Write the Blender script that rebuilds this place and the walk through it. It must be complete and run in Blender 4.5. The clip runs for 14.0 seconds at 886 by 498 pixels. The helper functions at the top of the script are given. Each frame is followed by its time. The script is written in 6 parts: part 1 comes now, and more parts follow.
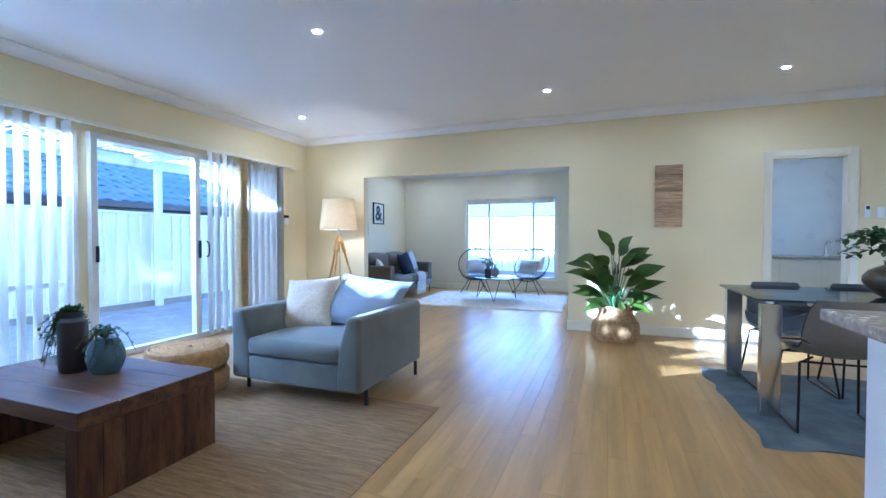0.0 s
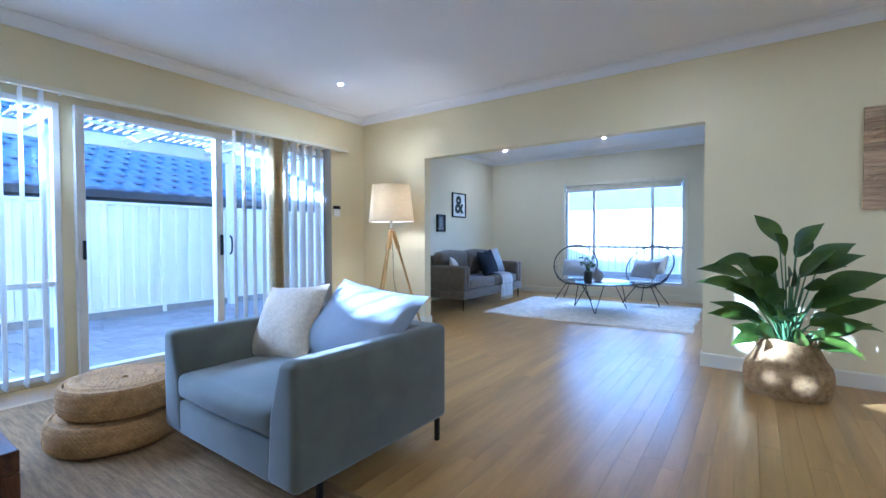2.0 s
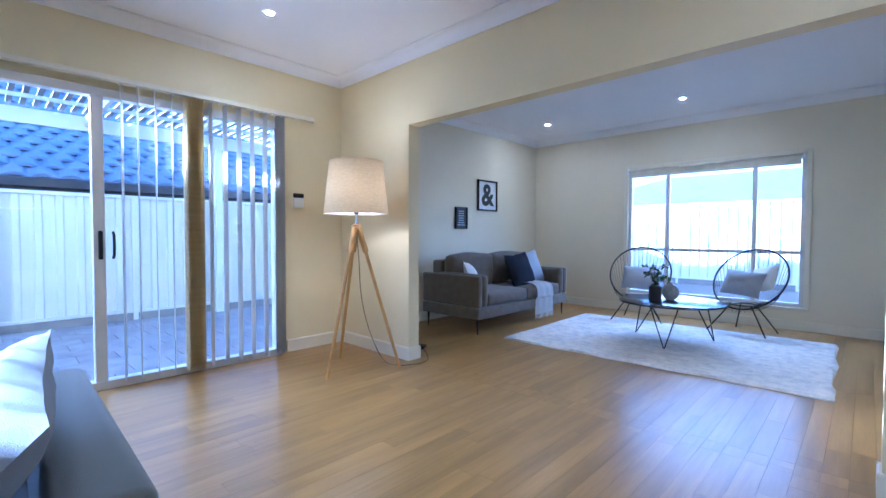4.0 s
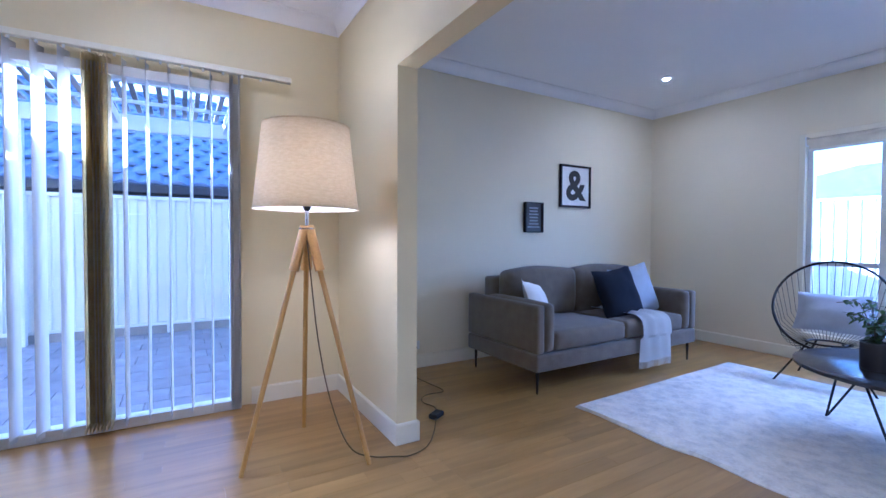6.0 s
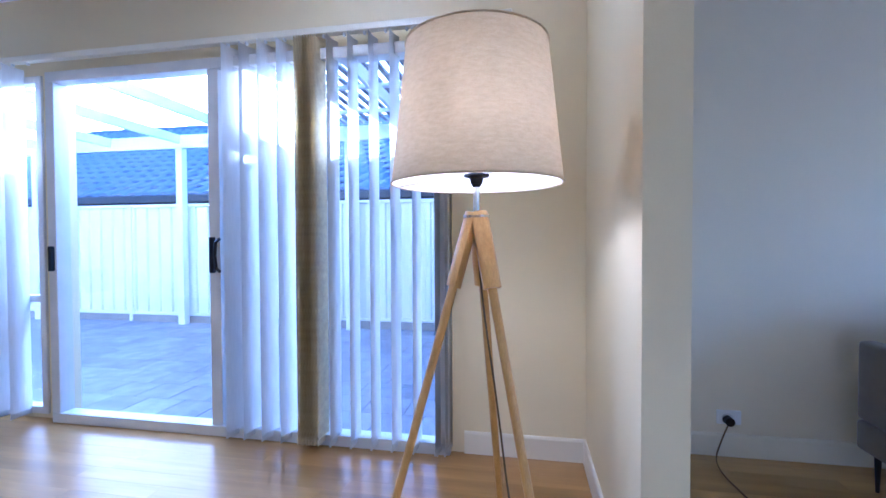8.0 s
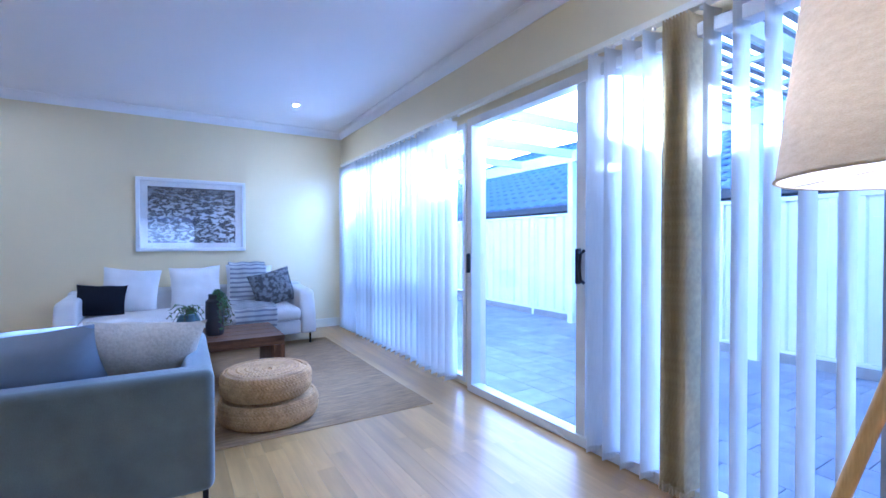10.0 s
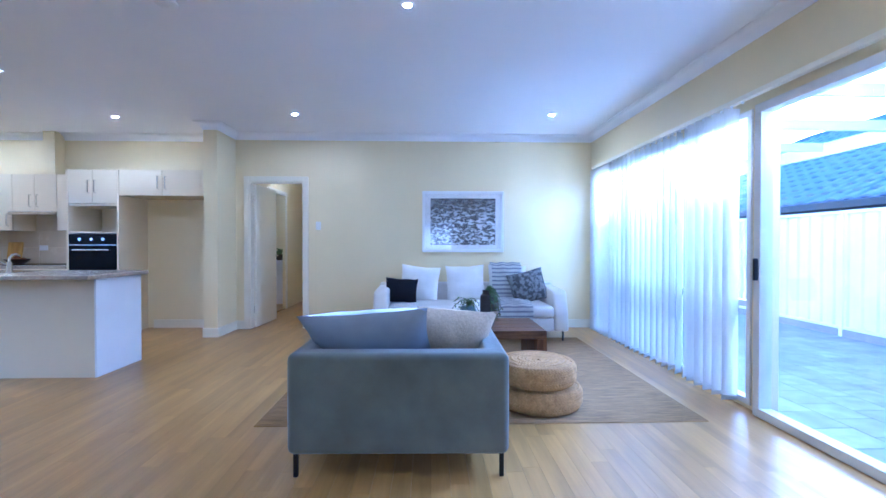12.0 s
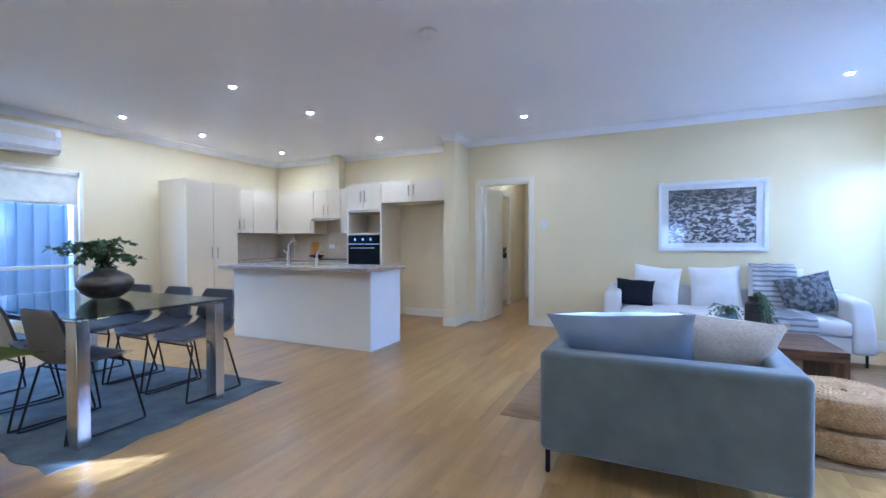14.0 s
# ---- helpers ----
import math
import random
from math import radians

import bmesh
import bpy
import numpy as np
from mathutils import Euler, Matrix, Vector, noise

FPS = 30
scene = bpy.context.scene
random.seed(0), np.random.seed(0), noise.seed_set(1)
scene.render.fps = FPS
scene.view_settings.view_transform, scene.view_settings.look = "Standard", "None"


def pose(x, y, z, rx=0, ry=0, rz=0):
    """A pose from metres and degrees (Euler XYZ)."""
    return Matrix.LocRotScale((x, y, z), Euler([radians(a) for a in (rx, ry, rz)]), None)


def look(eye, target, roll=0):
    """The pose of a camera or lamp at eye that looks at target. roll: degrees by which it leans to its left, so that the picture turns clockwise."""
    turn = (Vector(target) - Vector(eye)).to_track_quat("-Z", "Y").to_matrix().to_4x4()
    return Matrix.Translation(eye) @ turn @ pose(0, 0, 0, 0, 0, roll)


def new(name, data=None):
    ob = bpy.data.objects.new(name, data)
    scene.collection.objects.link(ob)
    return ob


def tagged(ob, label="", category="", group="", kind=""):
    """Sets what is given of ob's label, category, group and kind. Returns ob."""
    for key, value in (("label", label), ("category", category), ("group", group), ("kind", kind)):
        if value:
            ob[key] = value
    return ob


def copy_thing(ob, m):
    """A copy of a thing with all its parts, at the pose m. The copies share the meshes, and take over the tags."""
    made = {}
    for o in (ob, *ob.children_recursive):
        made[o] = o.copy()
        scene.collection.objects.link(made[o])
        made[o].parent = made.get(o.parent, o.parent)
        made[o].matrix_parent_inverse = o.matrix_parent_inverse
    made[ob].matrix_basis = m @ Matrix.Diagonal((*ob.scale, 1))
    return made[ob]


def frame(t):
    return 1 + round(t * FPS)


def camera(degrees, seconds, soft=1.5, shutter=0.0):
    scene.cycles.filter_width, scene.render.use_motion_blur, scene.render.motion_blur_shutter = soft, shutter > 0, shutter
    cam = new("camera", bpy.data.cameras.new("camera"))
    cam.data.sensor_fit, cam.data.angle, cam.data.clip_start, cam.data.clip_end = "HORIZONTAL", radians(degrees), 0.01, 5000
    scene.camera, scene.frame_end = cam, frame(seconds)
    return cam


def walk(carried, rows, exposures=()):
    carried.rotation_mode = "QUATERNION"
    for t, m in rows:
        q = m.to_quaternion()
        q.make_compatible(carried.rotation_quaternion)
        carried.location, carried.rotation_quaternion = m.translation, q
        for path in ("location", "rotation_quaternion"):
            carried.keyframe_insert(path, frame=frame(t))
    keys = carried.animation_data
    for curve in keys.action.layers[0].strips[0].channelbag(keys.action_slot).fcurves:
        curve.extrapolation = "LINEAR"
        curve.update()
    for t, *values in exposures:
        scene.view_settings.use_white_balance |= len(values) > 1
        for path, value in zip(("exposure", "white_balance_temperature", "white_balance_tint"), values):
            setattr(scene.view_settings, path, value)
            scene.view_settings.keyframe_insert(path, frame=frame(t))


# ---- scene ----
cam = camera(90.1, 14.0)
PATH = [
    (0, (-0.007, 0.035, 1.143), (20.48, -1.23, -0.03)),
    (0.5, (-0.032, 0.355, 1.128), (22.81, -1.02, -0.02)),
    (1, (-0.068, 0.684, 1.106), (27.04, -1.46, 0.02)),
    (1.5, (-0.123, 1.080, 1.105), (31.14, -1.57, 0.06)),
    (2, (-0.140, 1.510, 1.100), (34.92, -1.52, 0.13)),
    (2.5, (-0.205, 1.957, 1.098), (37.37, -1.45, 0.10)),
    (3, (-0.300, 2.373, 1.098), (39.27, -1.53, 0.05)),
    (5.5, (-1.044, 4.511, 1.133), (54.25, -1.66, -0.38)),
    (6, (-1.248, 4.840, 1.137), (59.46, -1.43, -0.27)),
    (6.5, (-1.471, 5.106, 1.124), (66.60, -1.48, -0.12)),
    (7, (-1.661, 5.294, 1.125), (75.36, -1.60, -0.22)),
    (7.5, (-1.952, 5.458, 1.129), (86.58, -1.54, -0.03)),
    (8, (-2.218, 5.544, 1.113), (100.35, -1.28, 0.26)),
    (8.5, (-2.381, 5.530, 1.123), (112.99, -1.17, 0.29)),
    (9, (-2.495, 5.533, 1.141), (126.54, -1.02, 0.21)),
    (11.5, (-2.271, 5.659, 1.173), (171.48, -0.65, -0.08)),
    (12, (-2.200, 5.679, 1.176), (178.24, -0.63, -0.04)),
    (12.5, (-2.154, 5.693, 1.173), (185.58, -0.64, -0.05)),
    (13, (-2.094, 5.706, 1.178), (192.63, -0.69, 0.07)),
    (13.5, (-2.046, 5.700, 1.181), (199.30, -0.74, 0.16)),
    (14, (-1.995, 5.705, 1.177), (204.99, -0.80, 0.22)),
]
walk(cam, [(t, pose(*eye, 90 + pitch, roll, yaw)) for t, eye, (yaw, pitch, roll) in PATH],
     [(0, 3.12, 3790, 12), (3, 2.82, 3830, 15), (6.5, 2.77, 3850, 26), (8, 2.80, 3710, 25), (9, 2.80, 3600, 24), (11.5, 3.18, 3590, 20), (14, 3.17, 3770, 18)])

# ---- world, sun, lamps, exposure ----
SUN_DIR = Vector((1.0, 0.77, -0.32)).normalized()
SUN_EL = math.asin(-SUN_DIR.z)
world = bpy.data.worlds.new("world")
scene.world = world
world.use_nodes = True
sky = world.node_tree.nodes.new("ShaderNodeTexSky")
sky.sky_type, sky.sun_disc = "NISHITA", False
sky.sun_elevation, sky.sun_rotation = SUN_EL, math.atan2(-SUN_DIR.x, -SUN_DIR.y)
world.node_tree.nodes["Background"].inputs[1].default_value = 0.15
world.node_tree.links.new(sky.outputs[0], world.node_tree.nodes["Background"].inputs[0])


def lamp(kind, name, m, power, color=(1, 1, 1), **values):
    data = bpy.data.lights.new(name, kind)
    data.energy, data.color = power, color
    if kind == "SUN":
        data.angle = values["angle"]
    elif kind == "AREA":
        data.shape, data.size, data.size_y = "RECTANGLE", values["size"], values["size_y"]
    else:
        data.shadow_soft_size = values["radius"]
    ob = new(name, data)
    ob.matrix_world = m
    return ob


lamp("SUN", "sun", look((0, 0, 0), SUN_DIR), 5.0, (1.0, 0.96, 0.9), angle=radians(0.5))
SKY_TINT = (0.80, 0.89, 1.0)
lamp("AREA", "sky_light_west", look((-5.15, 1.5, 2.38), (1.5, 1.5, 1.3)), 40, SKY_TINT, size=3.8, size_y=0.5)
lamp("AREA", "sky_light_far", look((-2.08, 10.55, 2.32), (-2.08, 8.2, 0.5)), 12, SKY_TINT, size=2.2, size_y=0.5)
lamp("AREA", "sky_light_east", look((4.85, 3.5, 1.9), (1.5, 3.5, 1.7)), 9, SKY_TINT, size=1.7, size_y=0.5)
lamp("POINT", "bulb_light", pose(-3.59, 5.40, 1.47), 1.6, (1.0, 0.72, 0.45), radius=0.04)


# ---- materials ----
def material(name, color, rough=0.5, metal=0.0, second=None, scale=8.0, stretch=(1, 1, 1), contrast=(0.35, 0.65), bump=0.0,
             bump_scale=60.0, fine=0.12, spec=0.5, coat=0.0, sheen=0.0, vary=0.0, through_light=0.0, rough_vary=0.08, island=False):
    """Two scales of noise in the colour, a fine bump, and a little change of gloss."""
    mat = bpy.data.materials.new(name)
    mat.use_nodes = True
    nodes, links = mat.node_tree.nodes, mat.node_tree.links
    b = nodes["Principled BSDF"]
    coord = nodes.new("ShaderNodeTexCoord")
    mapping = nodes.new("ShaderNodeMapping")
    mapping.inputs["Scale"].default_value = stretch
    links.new(coord.outputs["Object"], mapping.inputs[0])
    wide, small = nodes.new("ShaderNodeTexNoise"), nodes.new("ShaderNodeTexNoise")
    wide.inputs["Scale"].default_value, wide.inputs["Detail"].default_value = scale, 5
    small.inputs["Scale"].default_value, small.inputs["Detail"].default_value = bump_scale, 3
    if vary:
        which, shift = nodes.new("ShaderNodeNewGeometry" if island else "ShaderNodeObjectInfo"), nodes.new("ShaderNodeMath")
        chance = which.outputs["Random Per Island" if island else "Random"]
        shift.operation, shift.inputs[1].default_value = "MULTIPLY", 61.0
        links.new(chance, shift.inputs[0])
        links.new(shift.outputs[0], mapping.inputs["Location"])
    links.new(mapping.outputs[0], wide.inputs[0])
    links.new(mapping.outputs[0], small.inputs[0])
    ramp = nodes.new("ShaderNodeValToRGB")
    ramp.color_ramp.elements[0].position, ramp.color_ramp.elements[1].position = contrast
    ramp.color_ramp.elements[0].color = (*(second or [c * 0.88 for c in color]), 1)
    ramp.color_ramp.elements[1].color = (*color, 1)
    links.new(wide.outputs[0], ramp.inputs[0])
    mix = nodes.new("ShaderNodeMix")
    mix.data_type, mix.blend_type = "RGBA", "OVERLAY"
    mix.inputs[0].default_value = fine
    links.new(ramp.outputs[0], mix.inputs[6])
    links.new(small.outputs[0], mix.inputs[7])
    out = mix.outputs[2]
    if vary:
        hsv, by = nodes.new("ShaderNodeHueSaturation"), nodes.new("ShaderNodeMapRange")
        by.inputs[3].default_value, by.inputs[4].default_value = 1 - vary, 1 + vary
        links.new(chance, by.inputs[0])
        links.new(by.outputs[0], hsv.inputs["Value"])
        links.new(out, hsv.inputs["Color"])
        out = hsv.outputs[0]
    links.new(out, b.inputs["Base Color"])
    gloss = nodes.new("ShaderNodeMapRange")
    gloss.inputs[3].default_value, gloss.inputs[4].default_value = max(0.02, rough - rough_vary), min(1, rough + rough_vary)
    links.new(wide.outputs[0], gloss.inputs[0])
    links.new(gloss.outputs[0], b.inputs["Roughness"])
    b.inputs["Metallic"].default_value = metal
    b.inputs["Specular IOR Level"].default_value = spec
    b.inputs["Coat Weight"].default_value, b.inputs["Coat Roughness"].default_value = coat, 0.15
    b.inputs["Sheen Weight"].default_value = sheen
    if bump:
        bp = nodes.new("ShaderNodeBump")
        bp.inputs["Strength"].default_value, bp.inputs["Distance"].default_value = bump, 0.004
        links.new(small.outputs[0], bp.inputs["Height"])
        links.new(bp.outputs[0], b.inputs["Normal"])
    if through_light:
        tr, add = nodes.new("ShaderNodeBsdfTranslucent"), nodes.new("ShaderNodeMixShader")
        links.new(out, tr.inputs[0])
        add.inputs[0].default_value = through_light
        links.new(b.outputs[0], add.inputs[1])
        links.new(tr.outputs[0], add.inputs[2])
        links.new(add.outputs[0], nodes["Material Output"].inputs[0])
    return mat


def glass(name, tint=(1, 1, 1), rough=0.0, mirror=0.08):
    """Thin pane: mostly clear, with a Fresnel gloss."""
    mat = bpy.data.materials.new(name)
    mat.use_nodes = True
    nodes, links = mat.node_tree.nodes, mat.node_tree.links
    nodes.remove(nodes["Principled BSDF"])
    clear, shine, mix = nodes.new("ShaderNodeBsdfTransparent"), nodes.new("ShaderNodeBsdfGlossy"), nodes.new("ShaderNodeMixShader")
    facing, power, gloss = nodes.new("ShaderNodeLayerWeight"), nodes.new("ShaderNodeMath"), nodes.new("ShaderNodeMath")
    clear.inputs[0].default_value = (*tint, 1)
    shine.inputs["Roughness"].default_value = rough
    facing.inputs[0].default_value = 0.5
    power.operation, power.inputs[1].default_value = "POWER", 4.0
    gloss.operation, gloss.inputs[1].default_value, gloss.inputs[2].default_value = "MULTIPLY_ADD", 0.7, mirror / 2
    links.new(facing.outputs["Facing"], power.inputs[0])
    links.new(power.outputs[0], gloss.inputs[0])
    links.new(gloss.outputs[0], mix.inputs[0])
    links.new(clear.outputs[0], mix.inputs[1])
    links.new(shine.outputs[0], mix.inputs[2])
    links.new(mix.outputs[0], nodes["Material Output"].inputs[0])
    return mat


def glowing(name, color, strength):
    mat = bpy.data.materials.new(name)
    mat.use_nodes = True
    b = mat.node_tree.nodes["Principled BSDF"]
    b.inputs["Base Color"].default_value = (*color, 1)
    b.inputs["Emission Color"].default_value, b.inputs["Emission Strength"].default_value = (*color, 1), strength
    return mat


M_WALL = material("cream_wall_paint", (0.79, 0.685, 0.39), 0.55, second=(0.765, 0.66, 0.37), scale=1.2, bump=0.12, bump_scale=180, fine=0.04)
M_WALL2 = material("pale_wall_paint", (0.78, 0.705, 0.50), 0.55, second=(0.75, 0.675, 0.475), scale=1.2, bump=0.12, bump_scale=180, fine=0.04)
M_CEIL = material("ceiling_paint", (0.88, 0.87, 0.87), 0.7, second=(0.86, 0.85, 0.85), scale=0.9, bump=0.08, bump_scale=150, fine=0.03)
M_TRIM = material("trim_paint", (0.81, 0.755, 0.58), 0.35, second=(0.78, 0.725, 0.55), scale=3, bump=0.05, fine=0.03)
M_WHITE = material("white_gloss", (0.82, 0.82, 0.80), 0.3, scale=4, second=(0.79, 0.79, 0.77), fine=0.03)
M_CAB = material("cabinet_laminate", (0.80, 0.70, 0.475), 0.22, scale=2.5, second=(0.78, 0.68, 0.455), fine=0.03, spec=0.5)
M_PLANK, M_PLANK_REST = [material("oak_laminate", (0.43, 0.255, 0.066), 0.30, second=(0.29, 0.168, 0.040), scale=1.5, stretch=(10, 0.8, 10), contrast=(0.28, 0.72),
                                  bump=0.0, bump_scale=9, fine=0.12, vary=0.11, spec=0.5, rough_vary=0.04, island=i) for i in (False, True)]
M_SLAB = material("plank_joint", (0.10, 0.065, 0.04), 0.7)
M_FRAME = material("window_frame_powder_coat", (0.74, 0.72, 0.66), 0.35, scale=5, fine=0.03)
M_GLASS = glass("window_glass")
M_BLACK = material("black_metal", (0.008, 0.008, 0.009), 0.45, metal=0.0, fine=0.05, spec=0.3)
M_CHROME = material("brushed_chrome", (0.75, 0.74, 0.72), 0.18, metal=1.0, second=(0.6, 0.59, 0.57), scale=20, stretch=(1, 1, 0.1), fine=0.1)
M_SLAT = material("blind_fabric", (0.80, 0.78, 0.73), 0.7, scale=30, stretch=(3, 3, 0.4), second=(0.76, 0.74, 0.69), bump=0.1, bump_scale=400, through_light=0.68, fine=0.1)
# same slat fabric; the olive tone of its backlit shade is in the colour
M_STACK = material("blind_fabric_bunched_backlit", (0.80, 0.69, 0.40), 0.75, scale=30, second=(0.68, 0.57, 0.32), fine=0.1, through_light=0.12)
M_PAVE = material("grey_paver", (0.30, 0.285, 0.29), 0.8, second=(0.22, 0.21, 0.22), scale=7, bump=0.4, bump_scale=120, fine=0.3, vary=0.15)
M_GROUT = material("paver_sand", (0.16, 0.15, 0.14), 0.9, scale=20, fine=0.3)
M_FENCE = material("cream_steel_fence", (0.74, 0.72, 0.65), 0.45, scale=2, second=(0.70, 0.68, 0.61), fine=0.05)
M_FENCE_GREY = material("blue_grey_steel_fence", (0.24, 0.26, 0.31), 0.5, scale=2, second=(0.21, 0.23, 0.28), fine=0.05)
M_PLINTH = material("concrete_plinth", (0.28, 0.26, 0.24), 0.85, scale=9, bump=0.3, fine=0.3)
M_TILE = material("slate_roof_tile", (0.20, 0.21, 0.26), 0.6, second=(0.12, 0.14, 0.20), scale=5, bump=0.3, fine=0.25, vary=0.1)
M_DARK = material("dark_fascia", (0.035, 0.032, 0.035), 0.5, fine=0.1)
M_BRICK = material("neighbour_brick", (0.22, 0.14, 0.11), 0.85, scale=12, bump=0.4, fine=0.3)
M_BATTEN = material("weathered_batten", (0.34, 0.32, 0.29), 0.8, second=(0.26, 0.24, 0.22), scale=6, fine=0.2)
M_PERG = material("pergola_paint", (0.78, 0.77, 0.74), 0.5, scale=4, second=(0.72, 0.71, 0.68), fine=0.06)


# ---- mesh helpers ----
def box(bm, x0, x1, y0, y1, z0, z1, bevel=0.0, seg=1):
    vs = [bm.verts.new(p) for p in ((x0, y0, z0), (x1, y0, z0), (x1, y1, z0), (x0, y1, z0), (x0, y0, z1), (x1, y0, z1), (x1, y1, z1), (x0, y1, z1))]
    fs = [bm.faces.new([vs[i] for i in f]) for f in ((3, 2, 1, 0), (4, 5, 6, 7), (0, 1, 5, 4), (1, 2, 6, 5), (2, 3, 7, 6), (3, 0, 4, 7))]
    if bevel:
        edges = {e for f in fs for e in f.edges}
        bmesh.ops.bevel(bm, geom=list(edges), offset=bevel, segments=seg, profile=0.5, affect="EDGES", clamp_overlap=True)
    return vs


def ring(bm, centre, u, v, r, n, rv=None):
    rv = r if rv is None else rv
    return [bm.verts.new(centre + u * (r * math.cos(2 * math.pi * i / n)) + v * (rv * math.sin(2 * math.pi * i / n))) for i in range(n)]


def skin(bm, rings, closed=False, caps=True):
    n = len(rings[0])
    pairs = list(zip(rings, rings[1:])) + ([(rings[-1], rings[0])] if closed else [])
    for a, b in pairs:
        for i in range(n):
            bm.faces.new((a[i], a[(i + 1) % n], b[(i + 1) % n], b[i]))
    if caps and not closed:
        bm.faces.new(rings[0][::-1])
        bm.faces.new(rings[-1])


def tube(bm, points, r, n=8, closed=False, taper=None):
    pts = [Vector(p) for p in points]
    rings, ref = [], None
    for i, p in enumerate(pts):
        a = pts[i - 1] if (i or closed) else p
        b = pts[(i + 1) % len(pts)] if (i < len(pts) - 1 or closed) else p
        d = (b - a).normalized()
        if ref is None:
            ref = Vector((0, 0, 1)) if abs(d.z) < 0.9 else Vector((1, 0, 0))
        u = (ref - d * ref.dot(d)).normalized()
        ref = u
        k = 1 if taper is None else 1 + (taper - 1) * i / (len(pts) - 1)
        rings.append(ring(bm, p, u, d.cross(u), r * k, n))
    skin(bm, rings, closed)


def lathe(bm, profile, n=24, centre=(0, 0, 0), close=True):
    """profile: (radius, height) from below upwards."""
    c = Vector(centre)
    rings = [ring(bm, c + Vector((0, 0, z)), Vector((1, 0, 0)), Vector((0, 1, 0)), max(r, 0.0005), n) for r, z in profile]
    skin(bm, rings, caps=close)


def sheet(bm, f, nu, nv):
    """A grid of f(u, v), u and v from 0 to 1."""
    g = [[bm.verts.new(f(i / nu, j / nv)) for j in range(nv + 1)] for i in range(nu + 1)]
    for i in range(nu):
        for j in range(nv):
            bm.faces.new((g[i][j], g[i + 1][j], g[i + 1][j + 1], g[i][j + 1]))
    return g


def finish(name, bm, mat, smooth=False):
    bmesh.ops.recalc_face_normals(bm, faces=bm.faces)
    me = bpy.data.meshes.new(name)
    bm.to_mesh(me)
    bm.free()
    me.materials.append(mat)
    if smooth:
        me.polygons.foreach_set("use_smooth", [True] * len(me.polygons))
        me.set_sharp_from_angle(angle=radians(40))
    return me


def part(name, bm, mat, parent, label="", smooth=False):
    ob = new(name, finish(name, bm, mat, smooth))
    ob.parent = parent
    return tagged(ob, label)


def thing(name, m, label, category, group=""):
    ob = new(name)
    ob.empty_display_size = 0.1
    ob.matrix_world = m
    return tagged(ob, label, category, group)


def solid(name, bm, mat, m=None, label="", category="", group="", kind="", smooth=False):
    ob = new(name, finish(name, bm, mat, smooth))
    if m is not None:
        ob.matrix_world = m
    return tagged(ob, label, category, group, kind)


def setting(name, boxes, mat, bevel=0.0):
    bm = bmesh.new()
    for b in boxes:
        box(bm, *b, bevel)
    return solid(name, bm, mat, kind="structure")


def pillow(bm, w, h, d, puff=1.0, seed=0, n=14):
    """A soft cushion, w by h, d thick, lying in the xz plane with its middle at the origin."""
    rnd = Vector((seed * 3.1, seed * 1.7, 0.3))
    for side in (1, -1):
        def f(u, v):
            a, b = 2 * u - 1, 2 * v - 1
            t = ((1 - abs(a) ** 2.6) * (1 - abs(b) ** 2.6)) ** 0.55
            pinch = 0.075
            x = a * w / 2 * (1 - pinch * (1 - b * b))
            z = b * h / 2 * (1 - pinch * (1 - a * a))
            wr = noise.noise(Vector((a * 1.9, b * 1.9, side * 0.7)) + rnd) * 0.16 + noise.noise(Vector((a * 5, b * 5, side)) + rnd) * 0.06
            y = side * d / 2 * t * (1 + wr * puff)
            return Vector((x, y, z + 0.01 * noise.noise(Vector((a * 2, 0, seed)))))
        sheet(bm, f, n, n)
    bmesh.ops.remove_doubles(bm, verts=bm.verts, dist=0.0008)


# ---- the large structure ----
XW, XE, Y0, Y1, H = -4.486, 4.45, -0.519, 5.847, 2.70
SW, SE, SY = -4.68, -0.15, 9.87
WT = 0.12
bm = bmesh.new()
box(bm, XW - 0.02, XE, Y0 - 3.2, Y1 + WT / 2, -0.12, -0.012)
box(bm, SW, SE, Y1 + WT / 2, SY, -0.12, -0.012)
box(bm, 1.2, 3.4, Y1 + WT / 2, 8.3, -0.12, -0.012)
floor = solid("floor", bm, M_SLAB, label="warm oak laminate floor in long planks with a soft sheen", kind="structure")
bm = bmesh.new()
box(bm, XW - 0.3, XE + 0.3, Y0 - 3.4, Y1 + WT, H, H + 0.12)
ceiling = solid("ceiling", bm, M_CEIL, kind="structure")
bm = bmesh.new()
box(bm, SW - 0.2, 3.6, Y1 + WT, SY + 0.2, H, H + 0.12)
solid("ceiling_front_room", bm, M_CEIL, kind="structure")

WIN_A = (-0.25, 2.62, 0.03, 2.13)   # fixed window in the west wall: y0, y1, z0, z1
DOOR_A = (2.70, 5.17, 0.0, 2.13)    # sliding door
setting("wall_west", [(XW - 0.13, XW, Y0 - 0.2, WIN_A[0], 0, H), (XW - 0.13, XW, WIN_A[0], DOOR_A[1], 2.13, H),
                      (XW - 0.13, XW, WIN_A[1], DOOR_A[0], 0, 2.13), (XW - 0.13, XW, WIN_A[0], WIN_A[1], -0.1, 0.03),
                      (XW - 0.13, XW, DOOR_A[1], Y1 + WT, 0, H)], M_WALL)
OPEN = (-3.443, -0.476, 2.068)
DOOR_B = (1.66, 2.35, 2.04)
